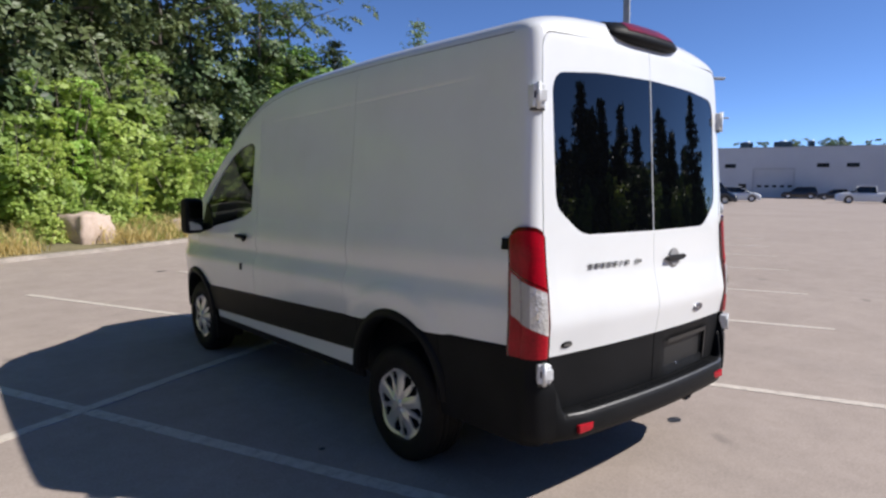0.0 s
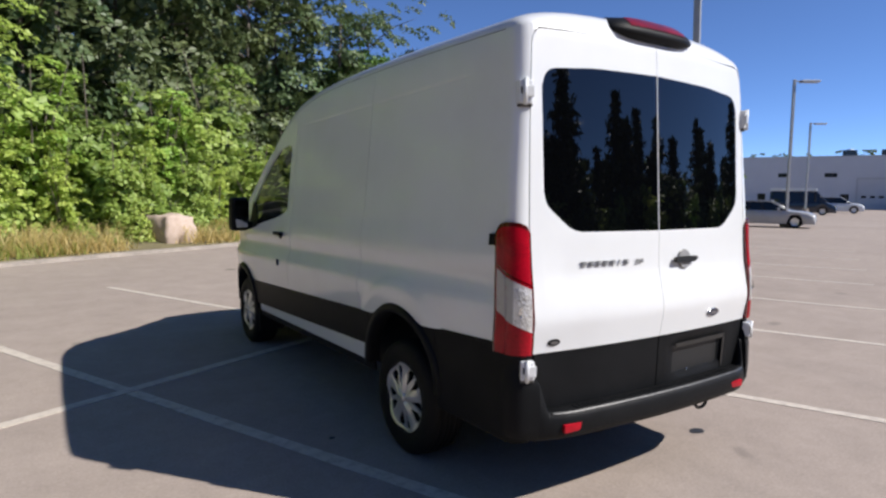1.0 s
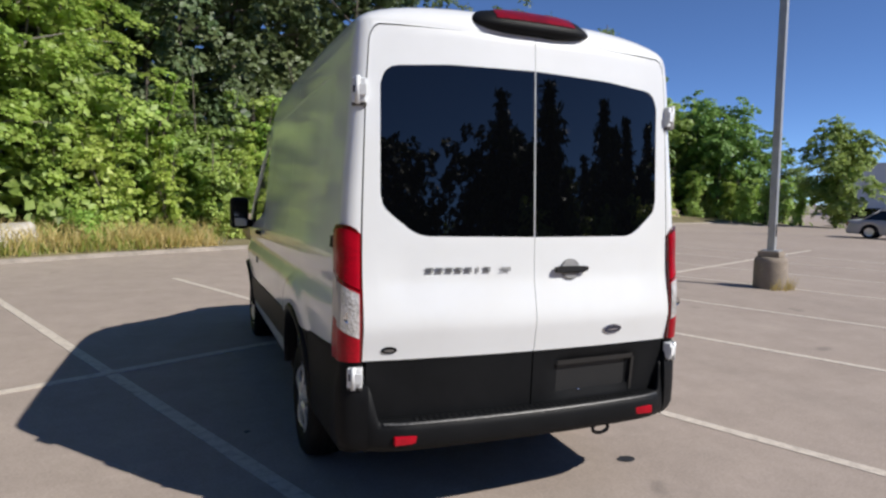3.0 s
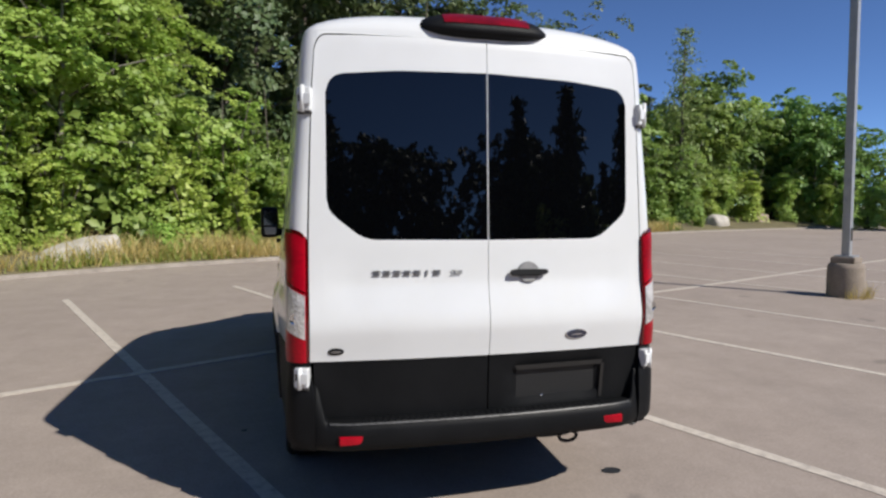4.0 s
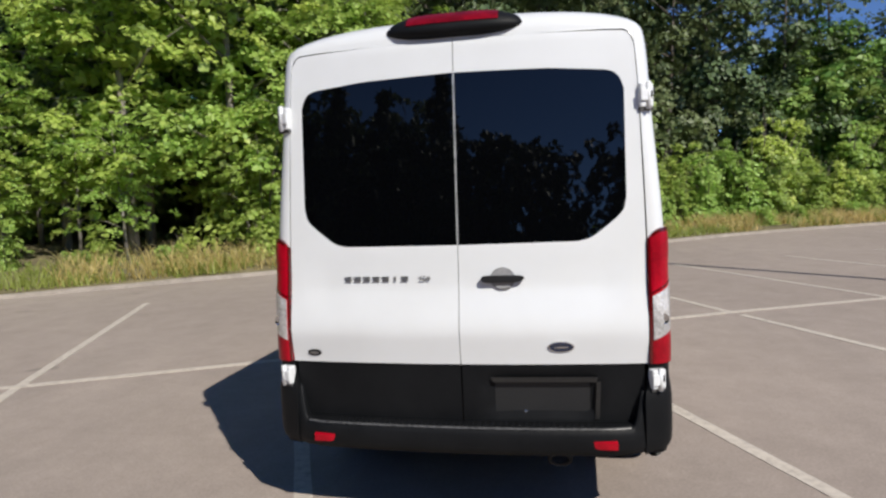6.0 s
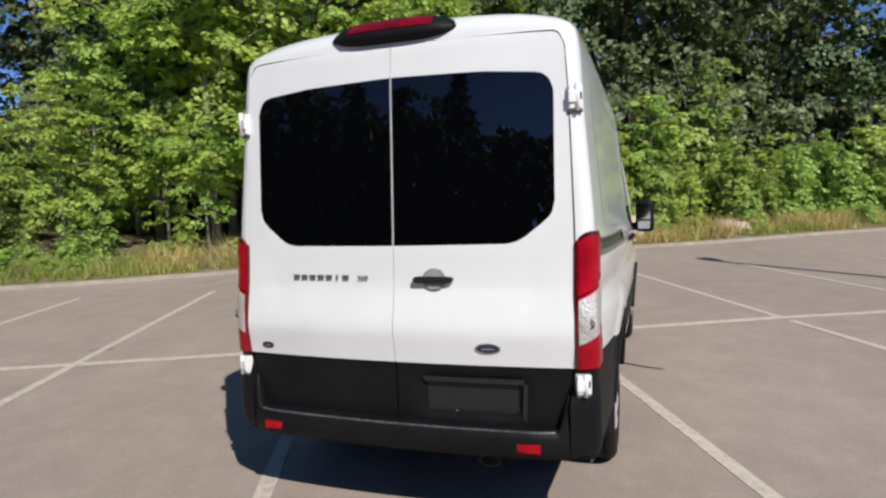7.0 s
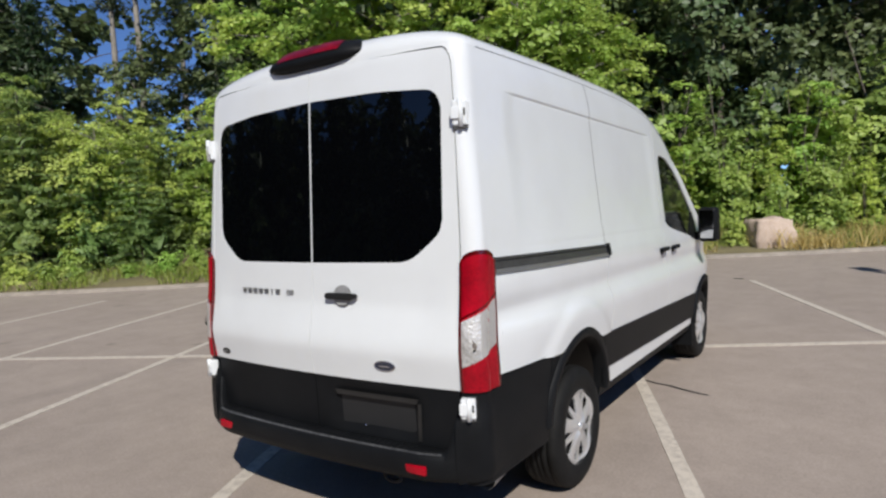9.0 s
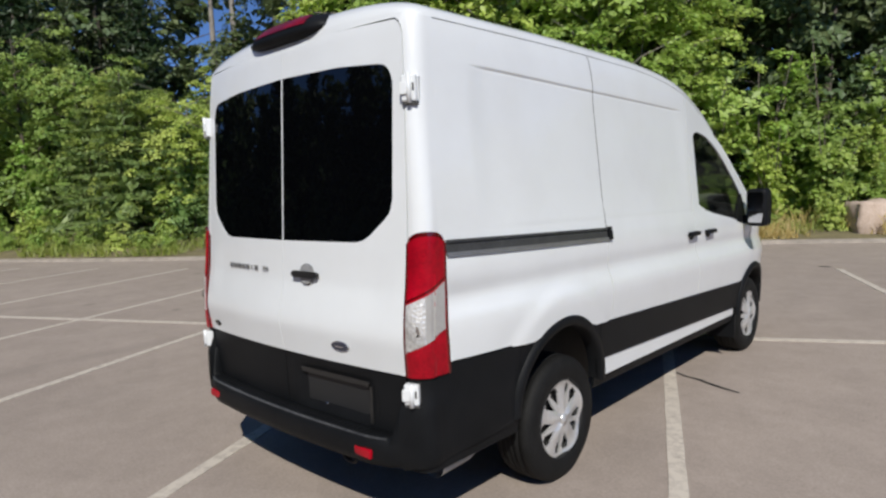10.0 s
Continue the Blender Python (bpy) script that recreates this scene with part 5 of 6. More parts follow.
# west: young maples over a shaded floor
row_of(low_shrubs, D0 - 30, D0 - 13, 1.1, 1.5, 0.3, 0.4, 0.6)
row_of(low_shrubs, D0 - 31, D0 - 6, 2.4, 2.2, 0.5, 0.6, 0.95)
row_of([low_shrubs[1], shrubs[2]], D0 - 24, D0 - 8, 2.2, 3.2, 0.5, 0.55, 0.8)
row_of([shrubs[0], shrubs[3], shrubs[4], shrubs[2]], D0 - 31, D0 - 16, 2.6, 4.4, 0.5, 0.8, 1.1)
row_of([trees[2], young[1], young[1]], D0 - 31, D0 - 18, 2.5, 4.4, 0.5, 0.85, 1.05)
row_of(young, D0 - 18, D0 - 5, 2.6, 3.8, 0.7, 0.75, 1.05)
for d, off, scale in ((-20.6, 3.0, 0.8), (-18.6, 3.3, 0.92), (-16.8, 3.0, 0.78), (-19.6, 5.4, 1.05), (-17.4, 5.6, 1.0), (-22.6, 3.6, 0.85)):
    put(soft_pines, 0, D0 + d, off, scale, d)
row_of([young[1], trees[2]], D0 - 32, D0 - 18, 3.0, 5.6, 0.6, 0.9, 1.2)
row_of(far_trees, D0 - 54, D0 - 32, 4.0, 7.0, 1.0, 0.9, 1.1)
row_of([trees[2], young[1], trees[0]], D0 - 12, D0 - 4, 3.5, 8.5, 0.9, 0.95, 1.25)
row_of([conifers[0], conifers[1], trees[0]], D0 - 34, D0 - 12, 3.0, 10.6, 1.0, 0.9, 1.2)
row_of(trees[:2] + pines + conifers, D0 - 36, D0 - 4, 5.0, 13.5, 1.0, 0.95, 1.2)
row_of(far_trees[:1], D0 - 38, D0 + 24, 3.2, 17.5, 0.8, 1.15, 1.35)
# backing rows added to close the sky gaps between trunks
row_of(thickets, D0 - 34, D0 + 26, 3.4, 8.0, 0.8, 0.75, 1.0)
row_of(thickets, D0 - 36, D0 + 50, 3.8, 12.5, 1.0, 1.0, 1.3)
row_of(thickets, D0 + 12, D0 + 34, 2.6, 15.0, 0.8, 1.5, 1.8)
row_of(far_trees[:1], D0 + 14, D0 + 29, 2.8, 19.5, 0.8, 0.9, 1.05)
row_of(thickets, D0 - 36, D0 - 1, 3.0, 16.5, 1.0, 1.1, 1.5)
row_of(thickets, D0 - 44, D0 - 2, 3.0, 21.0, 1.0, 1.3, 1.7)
row_of(far_trees, D0 - 52, D0 - 34, 4.6, 21.0, 1.5, 1.1, 1.4)
for d, off, scale in ((-10.2, 4.3, 1.1), (-7.4, 4.6, 1.2), (-4.9, 5.0, 1.1), (-13.5, 4.4, 1.15)):
    put(maples, 0, D0 + d, off, scale * 0.92, d)
put(maples, 0, D0 - 5.3, 3.7, 0.76, 1.0)
put(maples, 0, D0 - 3.3, 5.0, 0.74, 2.1)
for d, off, scale in ((-12.0, 6.4, 1.0), (-9.6, 6.2, 1.05), (-7.2, 6.6, 1.0), (-4.8, 6.9, 1.08)):
    put(maples, 0, D0 + d, off, scale, d * 2)
# far east along the kerb: lower, thinner wood
row_of(shrubs, D0 + 24, D0 + 62, 3.0, 3.8, 0.7, 1.0, 1.35)
row_of([trees[2], round_tree[1], conifers[1], trees[2], round_tree[0]], D0 + 20, D0 + 62, 3.0, 7.2, 1.0, 0.95, 1.2)
row_of([far_trees[0], far_trees[1], conifers[1]], D0 + 24, D0 + 60, 4.4, 12.0, 1.2, 0.8, 0.98)
stand(spruce, 0, 25.6, 34.6, 0.6, 1.06, 0.4)
stand([trees[2]], 0, 17.2, 31.0, 0.5, 0.95, 0.9)
for bearing, far in ((-58.6, 31.0), (-52.6, 31.0), (-55.4, 36.0), (-60.5, 34.0)):
    stand(pines, 0, 2.0 + far * math.sin(radians(bearing)), -2.4 + far * math.cos(radians(bearing)), 0.9, 1.0, bearing)
for k, (bearing, far, scale) in enumerate(((-51.5, 27.0, 0.62), (-54.0, 28.5, 0.58), (-56.4, 27.0, 0.6), (-58.8, 28.0, 0.66), (-61.0, 27.0, 0.72))):
    stand([trees[2], trees[0]], k, 2.0 + far * math.sin(radians(bearing)), -2.4 + far * math.cos(radians(bearing)), 0.8, scale, bearing)
# free-standing trees beyond the light pole
for kind, bearing, far, scale in ((0, 54.6, 52.0, 0.84), (1, 46.0, 58.0, 1.0), (1, 48.6, 60.0, 0.85), (1, 50.6, 66.0, 0.62), (1, 44.2, 62.0, 1.1)):
    stand([round_tree[kind]], 0, -1.9 + far * math.sin(radians(bearing)), -2.8 + far * math.cos(radians(bearing)), 0.0, scale, bearing)
for bearing, far in ((48.2, 55.0), (49.6, 53.0), (51.0, 56.0), (52.2, 54.0), (47.0, 56.0)):
    stand([shrubs[3], shrubs[0]], int(far), -1.9 + far * math.sin(radians(bearing)), -2.8 + far * math.cos(radians(bearing)), 0.0, 1.15, bearing)
# trees behind the camera, seen in the windows; backlight is in their near-black colour
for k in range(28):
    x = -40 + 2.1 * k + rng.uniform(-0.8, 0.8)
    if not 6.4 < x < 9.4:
        stand(silhouette_trees, k, x, -30 + rng.uniform(-2, 2), 0.0, rng.uniform(0.9, 1.05), rng.uniform(0, 6))
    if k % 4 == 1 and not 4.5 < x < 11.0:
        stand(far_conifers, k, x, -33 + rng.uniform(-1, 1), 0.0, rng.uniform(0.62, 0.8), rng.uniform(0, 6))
for k in range(9):
    stand(far_conifers, int(rng.integers(0, 9)), 17 + 2.6 * k + rng.uniform(-1, 1), -32 + rng.uniform(-3, 3), 0.0, rng.uniform(0.75, 1.1), rng.uniform(0, 6))
for k in range(16):
    stand(far_conifers, k, 14 + 2.7 * k + rng.uniform(-1, 1), -31 + 0.7 * k + rng.uniform(-3, 3), 0.0, rng.uniform(1.02, 1.3), rng.uniform(0, 6))
for k in range(14):
    stand(thickets, k, 12 + 3.2 * k, -27 + 0.8 * k + rng.uniform(-1, 1), 0.0, rng.uniform(1.3, 1.8), rng.uniform(0, 6))
for k in range(22):
    stand(thickets, k, -42 + 4 * k, -34 + rng.uniform(-2, 2), 0.0, rng.uniform(1.1, 1.7), rng.uniform(0, 6))


# unseen trees added to keep bright sky out of the panes' reflections
for k in range(17):
    f = k / 16
    x, y = -48 + 40 * f, -13 - 22 * f
    stand(far_conifers, k, x + rng.uniform(-1.5, 1.5), y + rng.uniform(-1.5, 1.5), 0.0, rng.uniform(1.1, 1.5), rng.uniform(0, 6))
    stand(thickets, 0, x + rng.uniform(-1, 1), y + 2 + rng.uniform(-1, 1), 0.0, rng.uniform(1.3, 1.7), rng.uniform(0, 6))
    stand(far_trees, 0, x - 3 + rng.uniform(-1, 1), y - 4, 0.0, rng.uniform(1.1, 1.4), rng.uniform(0, 6))


def grass_mesh(name, n, d0, d1, o0, o1, h0, h1, seed):
    """Thin bent blades along the verge."""
    g = np.random.default_rng(seed)
    verts, faces = [], []
    for k in range(n):
        d, o = g.uniform(d0, d1), o0 + (o1 - o0) * g.uniform() ** 1.3
        if noise.noise((d * 0.5, o * 0.8, seed)) < -0.05:
            continue
        x, y = along(d, o)
        z = float(np.interp(o, [0.2, 1, 2.5, 5], [0.09, 0.14, 0.27, 0.46]))
        a, h, lean, w = g.uniform(0, 6.28), g.uniform(h0, h1), g.uniform(0.2, 1.1), g.uniform(0.008, 0.02)
        cx, cy, b = math.cos(a), math.sin(a), g.uniform(0, 6.28)
        bx, by = math.cos(b) * w, math.sin(b) * w
        o_ = len(verts)
        verts += [(x - bx, y - by, z), (x + bx, y + by, z), (x + cx * lean * h * 0.35 + bx * 0.7, y + cy * lean * h * 0.35 + by * 0.7, z + h * 0.6), (x + cx * lean * h * 0.35 - bx * 0.7, y + cy * lean * h * 0.35 - by * 0.7, z + h * 0.6), (x + cx * lean * h, y + cy * lean * h, z + h)]
        faces += [(o_, o_ + 1, o_ + 2, o_ + 3), (o_ + 3, o_ + 2, o_ + 4)]
    return mesh_of(name, verts, faces)


solo("dry_grass", grass_mesh("dry_grass", 11500, D0 - 3.0, D0 + 26, 0.25, 2.8, 0.12, 0.6, 3), M_DRYGRASS, "tall yellow dry grass along the kerb", "grass", kind="stuff")
solo("dry_grass", grass_mesh("dry_grass", 2300, D0 - 12, D0 - 0.6, 0.4, 2.3, 0.25, 0.75, 6), M_DRYGRASS, "scattered tan grass before the shrubs", "grass", kind="stuff")
solo("green_grass", grass_mesh("green_grass", 22000, D0 - 42, D0 + 26, 0.25, 3.2, 0.1, 0.42, 4), M_GREENGRASS, "short green weeds and grass along the kerb", "grass", kind="stuff")

for ob in shrubs + low_shrubs + thickets + trees + young + maples + conifers + soft_pines + spruce + pines:
    if ob.name not in used:  # a kind that no row has taken yet stands at the back of the wood
        put([ob], 0, D0 - 20, 16.0)


# ---- boulders ----
def boulder(x, y, z, sx, sy, sz, seed, mat, label, square=0.55, turn=0.0, wedge=0.0):
    bm = bmesh.new()
    bmesh.ops.create_cube(bm, size=2.0)
    bmesh.ops.subdivide_edges(bm, edges=bm.edges[:], cuts=9, use_grid_fill=True)
    for v in bm.verts:
        p = v.co.copy()
        ball = p.normalized() * 1.25
        p = p.lerp(ball, 1 - square)
        n1 = noise.noise(p * 0.9 + Vector((seed, 0, 0))) * 0.22 + noise.noise(p * 2.6 + Vector((0, seed, 0))) * 0.08 + noise.noise(p * 7 + Vector((0, 0, seed))) * 0.02
        tall = 1 - wedge * max(0.0, min(1.0, 0.5 - p.x / 2.2))
        v.co = Vector((p.x * sx, p.y * sy, p.z * sz * tall)) * (1 + n1)
    for f in bm.faces:
        f.smooth = True
    return solo("boulder", bm, mat, label, "boulder", "boulders along the verge", m=pose(x, y, z, 0, 0, turn))


boulder(0.3, 16.5, 0.46, 0.5, 0.42, 0.44, 3.0, M_STONE_PINK, "large squarish pink granite boulder in dry grass", 0.6, 30)
boulder(-5.85, 13.45, 0.2, 0.82, 0.5, 0.56, 8.0, M_STONE_GREY, "low wedge-shaped pale granite boulder beside the kerb", 0.45, 35, 0.7)
boulder(18.0, 28.3, 0.3, 0.5, 0.4, 0.38, 5.0, M_STONE_GREY, "small pale boulder beside the kerb", 0.4)
boulder(26.9, 32.3, 0.35, 0.75, 0.5, 0.5, 6.0, M_STONE_GREY, "pale boulder beside the kerb", 0.3, 20)
boulder(34.0, 36.5, 0.4, 0.7, 0.5, 0.5, 7.0, M_STONE_PINK, "brownish boulder beside the kerb", 0.3, 60)
boulder(3.6, 19.2, 0.2, 0.5, 0.4, 0.3, 9.0, M_STONE_PINK, "small half-buried brown boulder", 0.3, 10)


stand(low_shrubs, 1, -0.55, 16.5, 0.12, 0.72, 0.7)


# ---- marks on the asphalt ----
def crack(points, width):
    verts, faces = [], []
    for i, (x, y) in enumerate(points):
        a, b = points[max(0, i - 1)], points[min(len(points) - 1, i + 1)]
        d = Vector((b[0] - a[0], b[1] - a[1], 0)).normalized()
        w = width * (0.4 + 0.6 * math.sin(math.pi * (i + 0.3) / len(points))) / 2
        verts += [(x - d.y * w, y + d.x * w, 0.003), (x + d.y * w, y - d.x * w, 0.003)]
    for i in range(len(points) - 1):
        faces.append((2 * i + 1, 2 * i, 2 * i + 2, 2 * i + 3))
    return mesh_of("tar_line", verts, faces)


M_TAR = simple("tar", grey(0.012), grey(0.03), 20, 0.6)
solo("tar_line", crack([(0.70, 3.2), (0.82, 3.13), (0.95, 3.10), (1.08, 3.03), (1.2, 2.985), (1.30, 2.955)], 0.035), M_TAR, "dark tar-filled crack in the asphalt", "crack", kind="structure")
for x, y, rx, ry in ((0.895, 0.21, 0.062, 0.04), (0.41, 10.5, 0.1, 0.06), (-1.26, 1.38, 0.02, 0.02)):
    n = 18
    v = [(x + rx * math.cos(2 * math.pi * k / n) * (1 + 0.3 * noise.noise((k * 0.9, x, y))), y + ry * math.sin(2 * math.pi * k / n) * (1 + 0.3 * noise.noise((k * 1.1, y, x))), 0.0025) for k in range(n)]
    solo("oil_stain", mesh_of("oil_stain", v, [tuple(range(n))]), M_TAR, "small dark oil stain on asphalt", "stain", kind="structure")


# ---- light poles ----
def light_pole(x, y, height, turn, base=True, arm=1.3):
    ob = thing("light_pole", "grey steel parking lot light pole on a concrete base", "light pole", "light poles", at=pose(x, y, 0, 0, 0, turn))
    if base:
        me = lathe_mesh("pole_base", [(-0.05, 0.295), (0.5, 0.29), (0.575, 0.27), (0.6, 0.23), (0.6, 0.0)], 28, "z")
        part("pole_base", me, M_CONCRETE, ob, "round brown-grey concrete base")
        part("base_collar", box_bm(-0.19, 0.19, -0.19, 0.19, 0.6, 0.7, 0.02), M_CONCRETE, ob, "square grout collar")
        part("base_plate", box_bm(-0.15, 0.15, -0.15, 0.15, 0.7, 0.725, 0.006), M_STEEL, ob)
        part("hand_hole_cover", box_bm(-0.035, 0.035, -0.072, -0.064, 0.98, 1.2, 0.003), M_DARK, ob, "dark hand hole cover")
    shaft = box_bm(-0.065, 0.065, -0.065, 0.065, 0.6 if base else 0, height, 0.012)
    part("shaft", shaft, M_STEEL, ob)
    part("arm", box_bm(-0.03, 0.03, 0.05, 0.35, height - 0.12, height - 0.06, 0.008), M_STEEL, ob)
    part("lamp_head", box_bm(-0.17, 0.17, 0.3, arm - 0.35, height - 0.16, height - 0.03, 0.03), M_STEEL, ob, "flat grey lamp head")
    return ob


light_pole(8.57, 5.68, 7.75, 24).matrix_world = Matrix.Translation((8.57, 5.68, 0)) @ Matrix.Rotation(radians(-1.0), 4, Vector((0.766, 0.643, 0))) @ pose(0, 0, 0, 0, 0, 24)
light_pole(30.6, 15.4, 7.75, -126, arm=1.6)
light_pole(50.5, 24.4, 7.75, -126, arm=1.6)


# weeds in the joint round the near pole's foot
g = np.random.default_rng(8)
verts, faces = [], []
for k in range(150):
    a, r = g.uniform(-2.4, 1.2), 0.3 + abs(g.normal(0, 0.06))
    x, y = 8.57 + math.cos(a) * r, 5.68 + math.sin(a) * r
    h, lean, b = g.uniform(0.06, 0.3), g.uniform(0.2, 0.9), a + g.normal(0, 0.7)
    o = len(verts)
    wx, wy = -math.sin(b) * 0.008, math.cos(b) * 0.008
    verts += [(x - wx, y - wy, 0), (x + wx, y + wy, 0), (x + math.cos(b) * lean * h, y + math.sin(b) * lean * h, h)]
    faces.append((o, o + 1, o + 2))
solo("weeds", mesh_of("weeds", verts, faces), M_DRYGRASS, "dry weeds round the foot of a light pole", "weeds", kind="stuff")


# ---- far building ----
M_SIDING = simple("white_siding", (0.50, 0.50, 0.51), (0.56, 0.56, 0.565), 0.4, 0.7, 0, 0.1, 6)
M_DOORGREY = simple("grey_door", (0.40, 0.40, 0.40), (0.46, 0.46, 0.46), 0.6, 0.6)
M_DARKWIN = simple("dark_window", grey(0.012), grey(0.02), 1, 0.1)
BL, BR = Vector((88.0, 61.0, 0)), Vector((104.0, 24.5, 0))
axis = (BR - BL).normalized()
turn = math.degrees(math.atan2(axis.y, axis.x))
hall = thing("warehouse", "long white flat-roofed warehouse with roller door and small high windows", "warehouse", at=pose(BL.x, BL.y, 0, 0, 0, turn))
LEN, HH = (BR - BL).length, 7.7
DOOR0, DOOR1, DOOR_H = 22.4, 27.8, 4.4


def wall_box(name, x0, x1, z0, z1, mat, label="", y0=0.0, y1=0.3):
    return part(name, box_bm(x0, x1, y0, y1, z0, z1), mat, hall, label)


wall_box("wall", 0, DOOR0, 0, HH, M_SIDING)
wall_box("wall", DOOR1, LEN, 0, HH, M_SIDING)
wall_box("wall", DOOR0, DOOR1, DOOR_H, HH, M_SIDING)
wall_box("end_wall", 0, 0.3, 0, HH, M_SIDING, "", 0.3, 40)
wall_box("end_wall", LEN - 0.3, LEN, 0, HH, M_SIDING, "", 0.3, 40)
part("roof", box_bm(0.1, LEN - 0.1, 0.1, 40, HH - 0.3, HH - 0.05), M_DOORGREY, hall)
wall_box("parapet", -0.08, LEN + 0.08, HH, HH + 0.12, M_DOORGREY, "grey parapet cap", -0.08, 0.36)
door = wall_box("roller_door", DOOR0, DOOR1, 0, DOOR_H, M_SIDING, "white roller door", 0.18, 0.26)
for k in range(6):
    part("door_panel", box_bm(DOOR0 + 0.05, DOOR1 - 0.05, 0.14, 0.19, 0.05 + k * 0.72, 0.72 + k * 0.72, 0.02), M_SIDING, door)
for k in range(5):
    part("door_light", box_bm(DOOR0 + 0.5 + k * 1.05, DOOR0 + 1.1 + k * 1.05, 0.12, 0.15, 1.65, 2.0), M_DARKWIN, door)
for x in (DOOR0 - 0.2, DOOR1):
    wall_box("door_jamb", x, x + 0.2, 0, DOOR_H + 0.2, M_DOORGREY, "", -0.06, 0.02)
wall_box("door_head", DOOR0, DOOR1, DOOR_H, DOOR_H + 0.2, M_DOORGREY, "", -0.06, 0.02)
for x in (5.8, 12.1, 18.2, 30.8, 34.6):
    w = wall_box("window", x, x + 1.6, 4.7, 5.3, M_DARKWIN, "dark high window", -0.02, 0.02)
    part("window_frame", box_bm(x - 0.08, x + 1.68, -0.04, -0.021, 4.62, 4.7), M_DOORGREY, w)
for x in (9.4, 20.3):
    wall_box("service_door", x, x + 1.1, 0, 2.2, M_DARKWIN, "dark service door", -0.03, 0.02)
for x, w in ((20.2, 1.9), (25.2, 2.6), (30.0, 0.9)):
    unit = part("roof_unit", box_bm(x, x + w, 6, 9, HH, HH + 1.3, 0.05), M_DARKWIN, hall, "dark rooftop air unit")
    part("fan_cowl", lathe_mesh("fan_cowl", [(HH + 1.3, 0.5), (HH + 1.5, 0.5), (HH + 1.5, 0.0)], 16, "z"), M_STEEL, unit, "", Matrix.Translation((x + w / 2, 7.5, 0)))


# ---- parked vehicles ----
def car(name, label, category, x, y, heading, paint, length, width, height, belt, cabin, bonnet, kind="sedan", roof_paint=None):
    """A parked vehicle nose along its own +y. cabin: lower rear and front, upper rear and front, as shares of the length."""
    ob = thing(name, label, category, "parked vehicles", at=pose(x, y, 0, 0, 0, heading))
    hw, L = width / 2, length
    top = smooth_table([(0, belt * 0.93), (0.05 * L, belt), (cabin[0] * L, belt * 1.02), (cabin[1] * L, belt), (cabin[1] * L + 0.02, belt * 0.99), (0.9 * L, bonnet), (0.985 * L, bonnet * 0.86), (L, bonnet * 0.7)])
    if kind == "pickup":
        top = smooth_table([(0, belt), (cabin[1] * L, belt), (0.93 * L, bonnet), (L, bonnet * 0.8)])
    wheels = (0.2 * L, 0.81 * L)
    wr = 0.33 if kind == "sedan" else 0.38
    ys = sorted(set(steps(0, (0.04 * L, 4), (0.96 * L, 40), (L, 4))))
    verts, faces = [], []
    for yy in ys:
        e = min(yy, L - yy) / (0.09 * L)
        w = hw * (0.86 + 0.14 * math.sqrt(max(0.0, 1 - (1 - min(1.0, e)) ** 2)))
        lo = 0.22
        for wy in wheels:
            if abs(yy - wy) < wr + 0.05:
                lo = max(lo, wr + math.sqrt((wr + 0.05) ** 2 - (yy - wy) ** 2))
        t = top(yy)
        lo = min(lo, t - 0.12)
        sec = [(-w * 0.93, lo), (-w, lo + (t - lo) * 0.35), (-w * 0.985, lo + (t - lo) * 0.75), (-w * 0.92, t - 0.02), (-w * 0.8, t + 0.01), (0, t + 0.03), (w * 0.8, t + 0.01), (w * 0.92, t - 0.02), (w * 0.985, lo + (t - lo) * 0.75), (w, lo + (t - lo) * 0.35), (w * 0.93, lo)]
        verts += [(a, yy, z) for a, z in sec]
    m = 11
    for i in range(len(ys) - 1):
        for k in range(m - 1):
            faces.append((i * m + k, (i + 1) * m + k, (i + 1) * m + k + 1, i * m + k + 1))
    faces += [tuple(range(m)), tuple(reversed(range((len(ys) - 1) * m, len(ys) * m)))]
    part("body", mesh_of("body", verts, faces, True), paint, ob)
    part("underside", box_bm(-hw * 0.8, hw * 0.8, 0.1 * L, 0.9 * L, 0.2, belt * 0.75), M_DARK, ob)
    a0, a1, b0, b1 = [c * L for c in cabin]
    zb, zt, wt = belt - 0.02, height - (0.26 if kind == "van" else 0.05), hw * 0.76
    wb = hw * 0.9
    vs = [(-wb, a0, zb), (wb, a0, zb), (wb, a1, zb), (-wb, a1, zb), (-wt, b0, zt), (wt, b0, zt), (wt, b1, zt), (-wt, b1, zt)]
    glass = part("window_band", mesh_of("window_band", vs, [(0, 1, 5, 4), (1, 2, 6, 5), (2, 3, 7, 6), (3, 0, 4, 7), (4, 5, 6, 7)]), M_TINT, ob, "dark window glass")
    rp = roof_paint or paint
    roof = box_bm(-wt - 0.02, wt + 0.02, b0 - 0.06, b1 + 0.06, zt - 0.03, height, 0.03)
    part("roof", roof, rp, ob)
    for sx in (-1, 1):
        for f in (0.0, 0.33, 0.62, 1.0):
            p0, p1 = (sx * (wb + 0.006), a0 + (a1 - a0) * f, zb), (sx * (wt + 0.006), b0 + (b1 - b0) * f, zt)
            part("pillar", tube_mesh("pillar", [p0, p1], [0.035, 0.03], 6), paint if f in (0.0, 1.0) else M_DARK, ob)
        part("headlight", box_bm(sx * hw * 0.72 - 0.16, sx * hw * 0.72 + 0.16, L * 0.955, L * 0.985, bonnet * 0.66, bonnet * 0.82, 0.03), M_CLEAR, ob)
        part("tail_light", box_bm(sx * hw * 0.74 - 0.13, sx * hw * 0.74 + 0.13, -0.01, 0.06, belt * 0.66, belt * 0.86, 0.02), M_RED, ob)
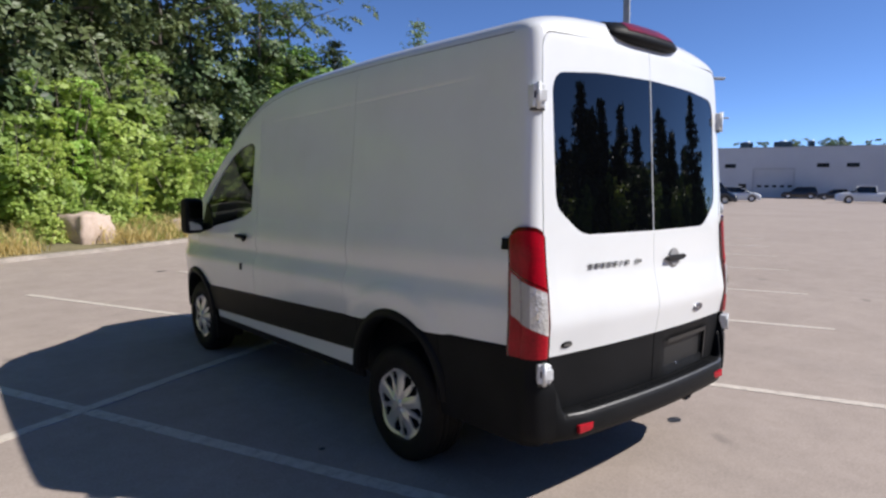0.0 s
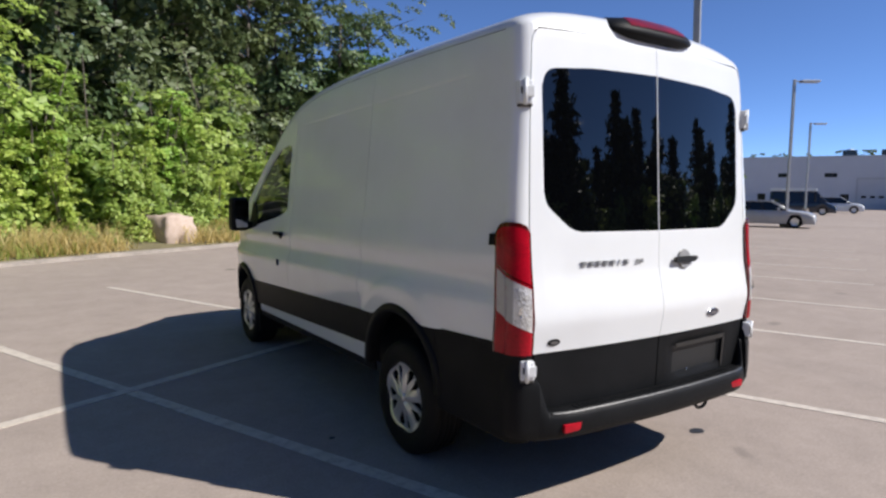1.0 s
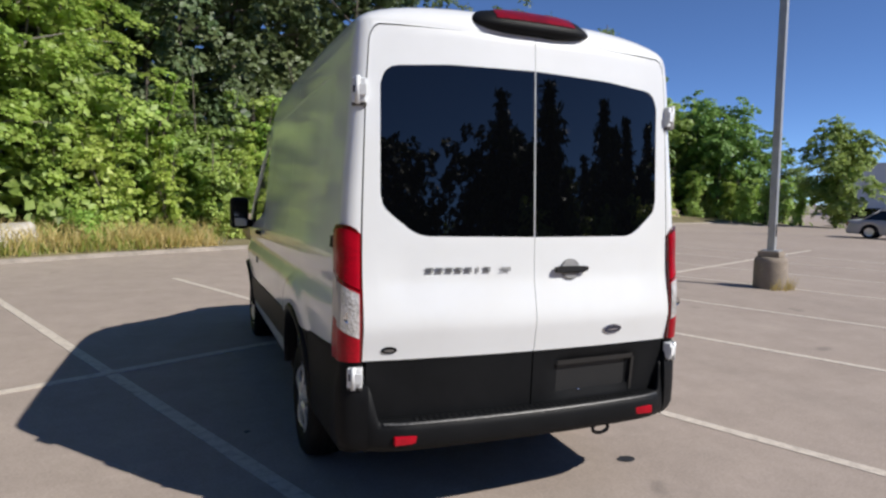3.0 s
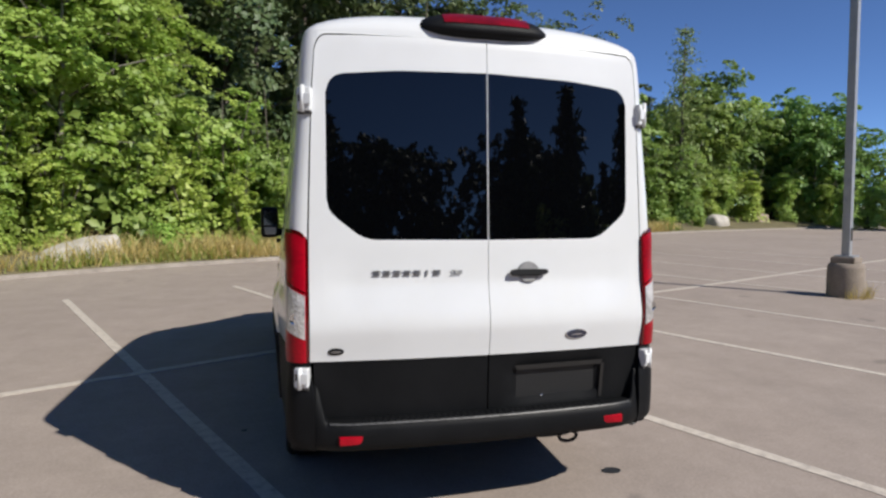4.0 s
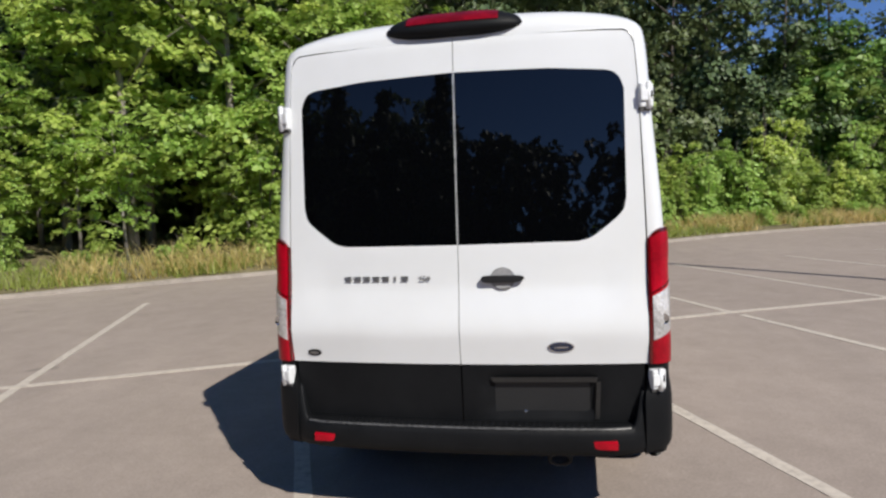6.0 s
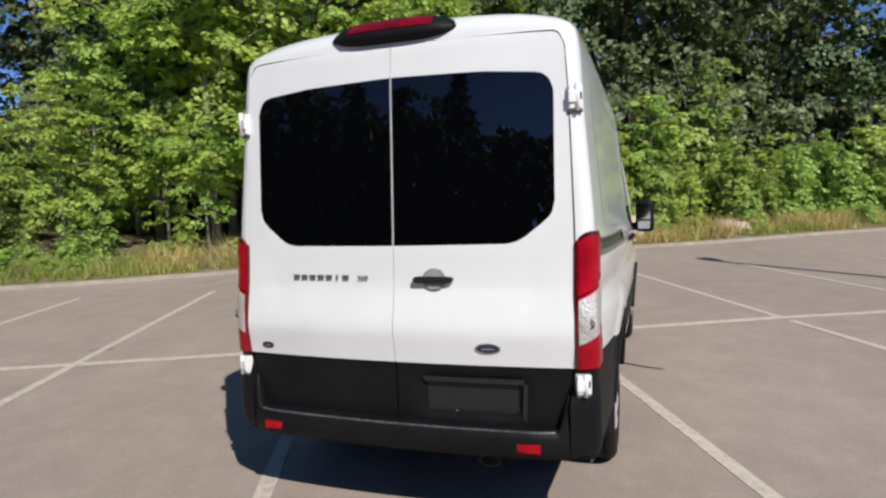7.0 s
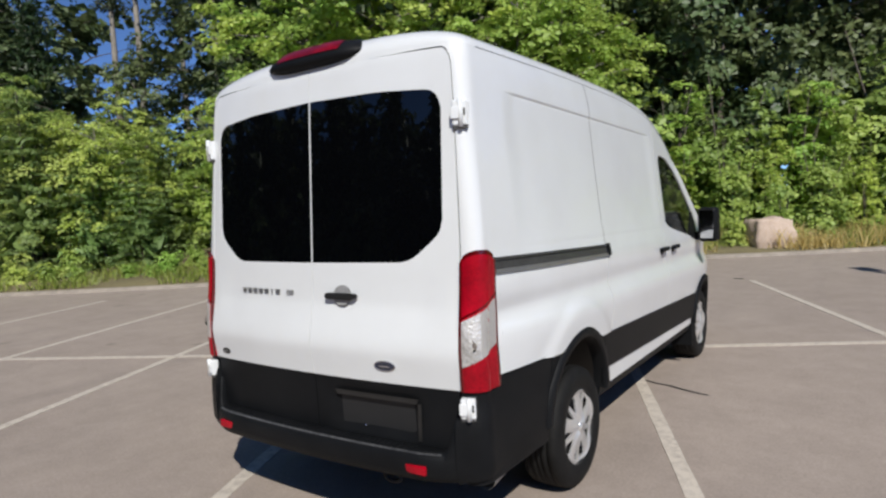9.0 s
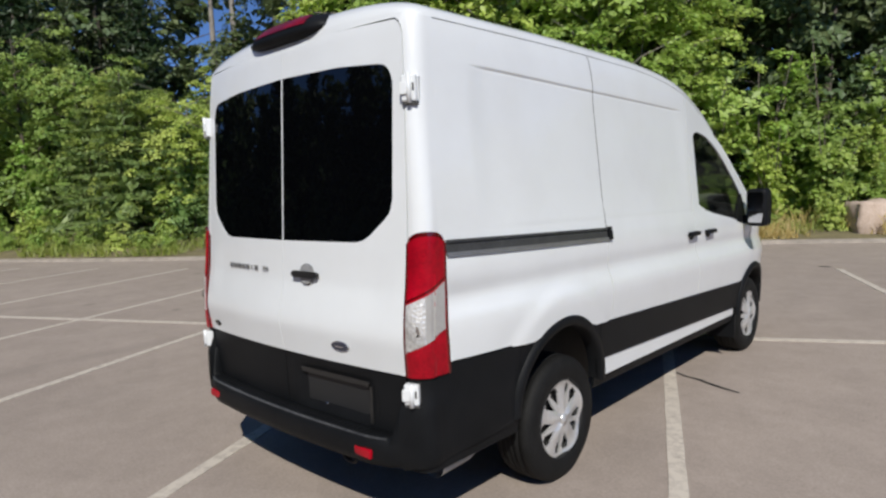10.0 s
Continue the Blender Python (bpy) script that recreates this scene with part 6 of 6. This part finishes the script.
        part("side_mirror", box_bm(sx * (hw + 0.08) - 0.09, sx * (hw + 0.08) + 0.09, a1 - 0.5, a1 - 0.38, belt + 0.0, belt + 0.14, 0.03), paint, ob)
        for wy in wheels:
            w = part("wheel", lathe_mesh("car_tyre", [(-0.1, wr * 0.62), (-0.105, wr * 0.9), (-0.08, wr), (0.08, wr), (0.105, wr * 0.9), (0.1, wr * 0.62)], 28), M_TYRE, ob, "", pose(sx * (hw - 0.11), wy, wr))
            part("rim", lathe_mesh("car_rim", [(0.1 * sx, wr * 0.64), (0.08 * sx, wr * 0.55), (0.095 * sx, wr * 0.15), (0.1 * sx, 0.0)], 20), M_SILVER, w)
    part("front_bumper", box_bm(-hw * 0.9, hw * 0.9, L * 0.95, L + 0.03, 0.24, bonnet * 0.5, 0.06), paint, ob)
    part("rear_bumper", box_bm(-hw * 0.9, hw * 0.9, -0.05, 0.1, 0.26, belt * 0.55, 0.06), paint, ob)
    return ob


P_SILVER = make_paint("silver_paint", (0.42, 0.42, 0.425), (0.37, 0.37, 0.37), 0.35)
P_BLUE = make_paint("navy_paint", (0.012, 0.022, 0.04), (0.02, 0.03, 0.045), 0.25)
P_DARK = make_paint("charcoal_paint", (0.022, 0.023, 0.026), (0.03, 0.03, 0.032), 0.25)
HEAD = 180 + 23.6  # nose along (0.40, -0.916)
SED = (0.13, 0.74, 0.27, 0.56)
car("sedan", "silver four-door sedan parked in a stall", "car", 29.35, 18.55, HEAD, P_SILVER, 4.75, 1.8, 1.44, 0.92, SED, 0.86)
car("van", "navy blue passenger van with a white raised roof", "van", 57.2, 31.2, HEAD, P_BLUE, 5.6, 2.0, 2.5, 1.25, (0.02, 0.86, 0.03, 0.70), 1.05, "van", M_WHITE)
car("suv", "white sport utility vehicle parked in a stall", "car", 68.9, 32.9, HEAD, M_WHITE, 4.8, 1.9, 1.75, 1.05, (0.02, 0.76, 0.08, 0.56), 1.0, "suv")
car("sedan", "dark grey sedan parked behind other cars", "car", 44.6, 30.0, HEAD, P_DARK, 4.6, 1.8, 1.45, 0.92, SED, 0.86)
car("pickup_truck", "white crew-cab pickup truck parked in a stall", "pickup truck", 75.1, 16.2, HEAD + 180, M_WHITE, 5.8, 2.0, 1.85, 1.12, (0.38, 0.78, 0.40, 0.66), 1.1, "pickup")
car("sedan", "charcoal sedan parked near the warehouse", "car", 93.5, 25.5, HEAD + 180, P_DARK, 4.6, 1.8, 1.45, 0.92, SED, 0.86)
car("suv", "dark sport utility vehicle near the warehouse", "car", 97.5, 31.5, HEAD + 180, P_DARK, 4.7, 1.9, 1.75, 1.05, (0.02, 0.76, 0.08, 0.56), 1.0, "suv")

# trees round the warehouse and along the far edges of the lot
for k in range(26):
    stand(far_trees[:1], k, 122 + 1.2 * k + rng.uniform(-4, 4), 96 - 5.2 * k + rng.uniform(-3, 3), 0.0, rng.uniform(0.92, 1.08) if k < 13 else rng.uniform(0.7, 0.85), rng.uniform(0, 6))
for k in range(7):
    stand(far_trees[:1], k, 106 + 4 * k + rng.uniform(-2, 2), 20 - 5 * k + rng.uniform(-2, 2), 0.0, rng.uniform(0.7, 0.9), rng.uniform(0, 6))
for k in range(14):
    stand(far_trees, k, 40 + 6 * k + rng.uniform(-2, 2), -45 - 1.5 * k, 0.0, rng.uniform(0.8, 1.1), rng.uniform(0, 6))
for k in range(10):
    stand(far_trees, k, -46 - 1.5 * k + rng.uniform(-2, 2), -36 + 4 * k, 0.0, rng.uniform(0.8, 1.1), rng.uniform(0, 6))

for ob in far_trees + far_conifers + round_tree:
    if ob.name not in used:
        stand([ob], 0, -60.0, -50.0, 0.0)
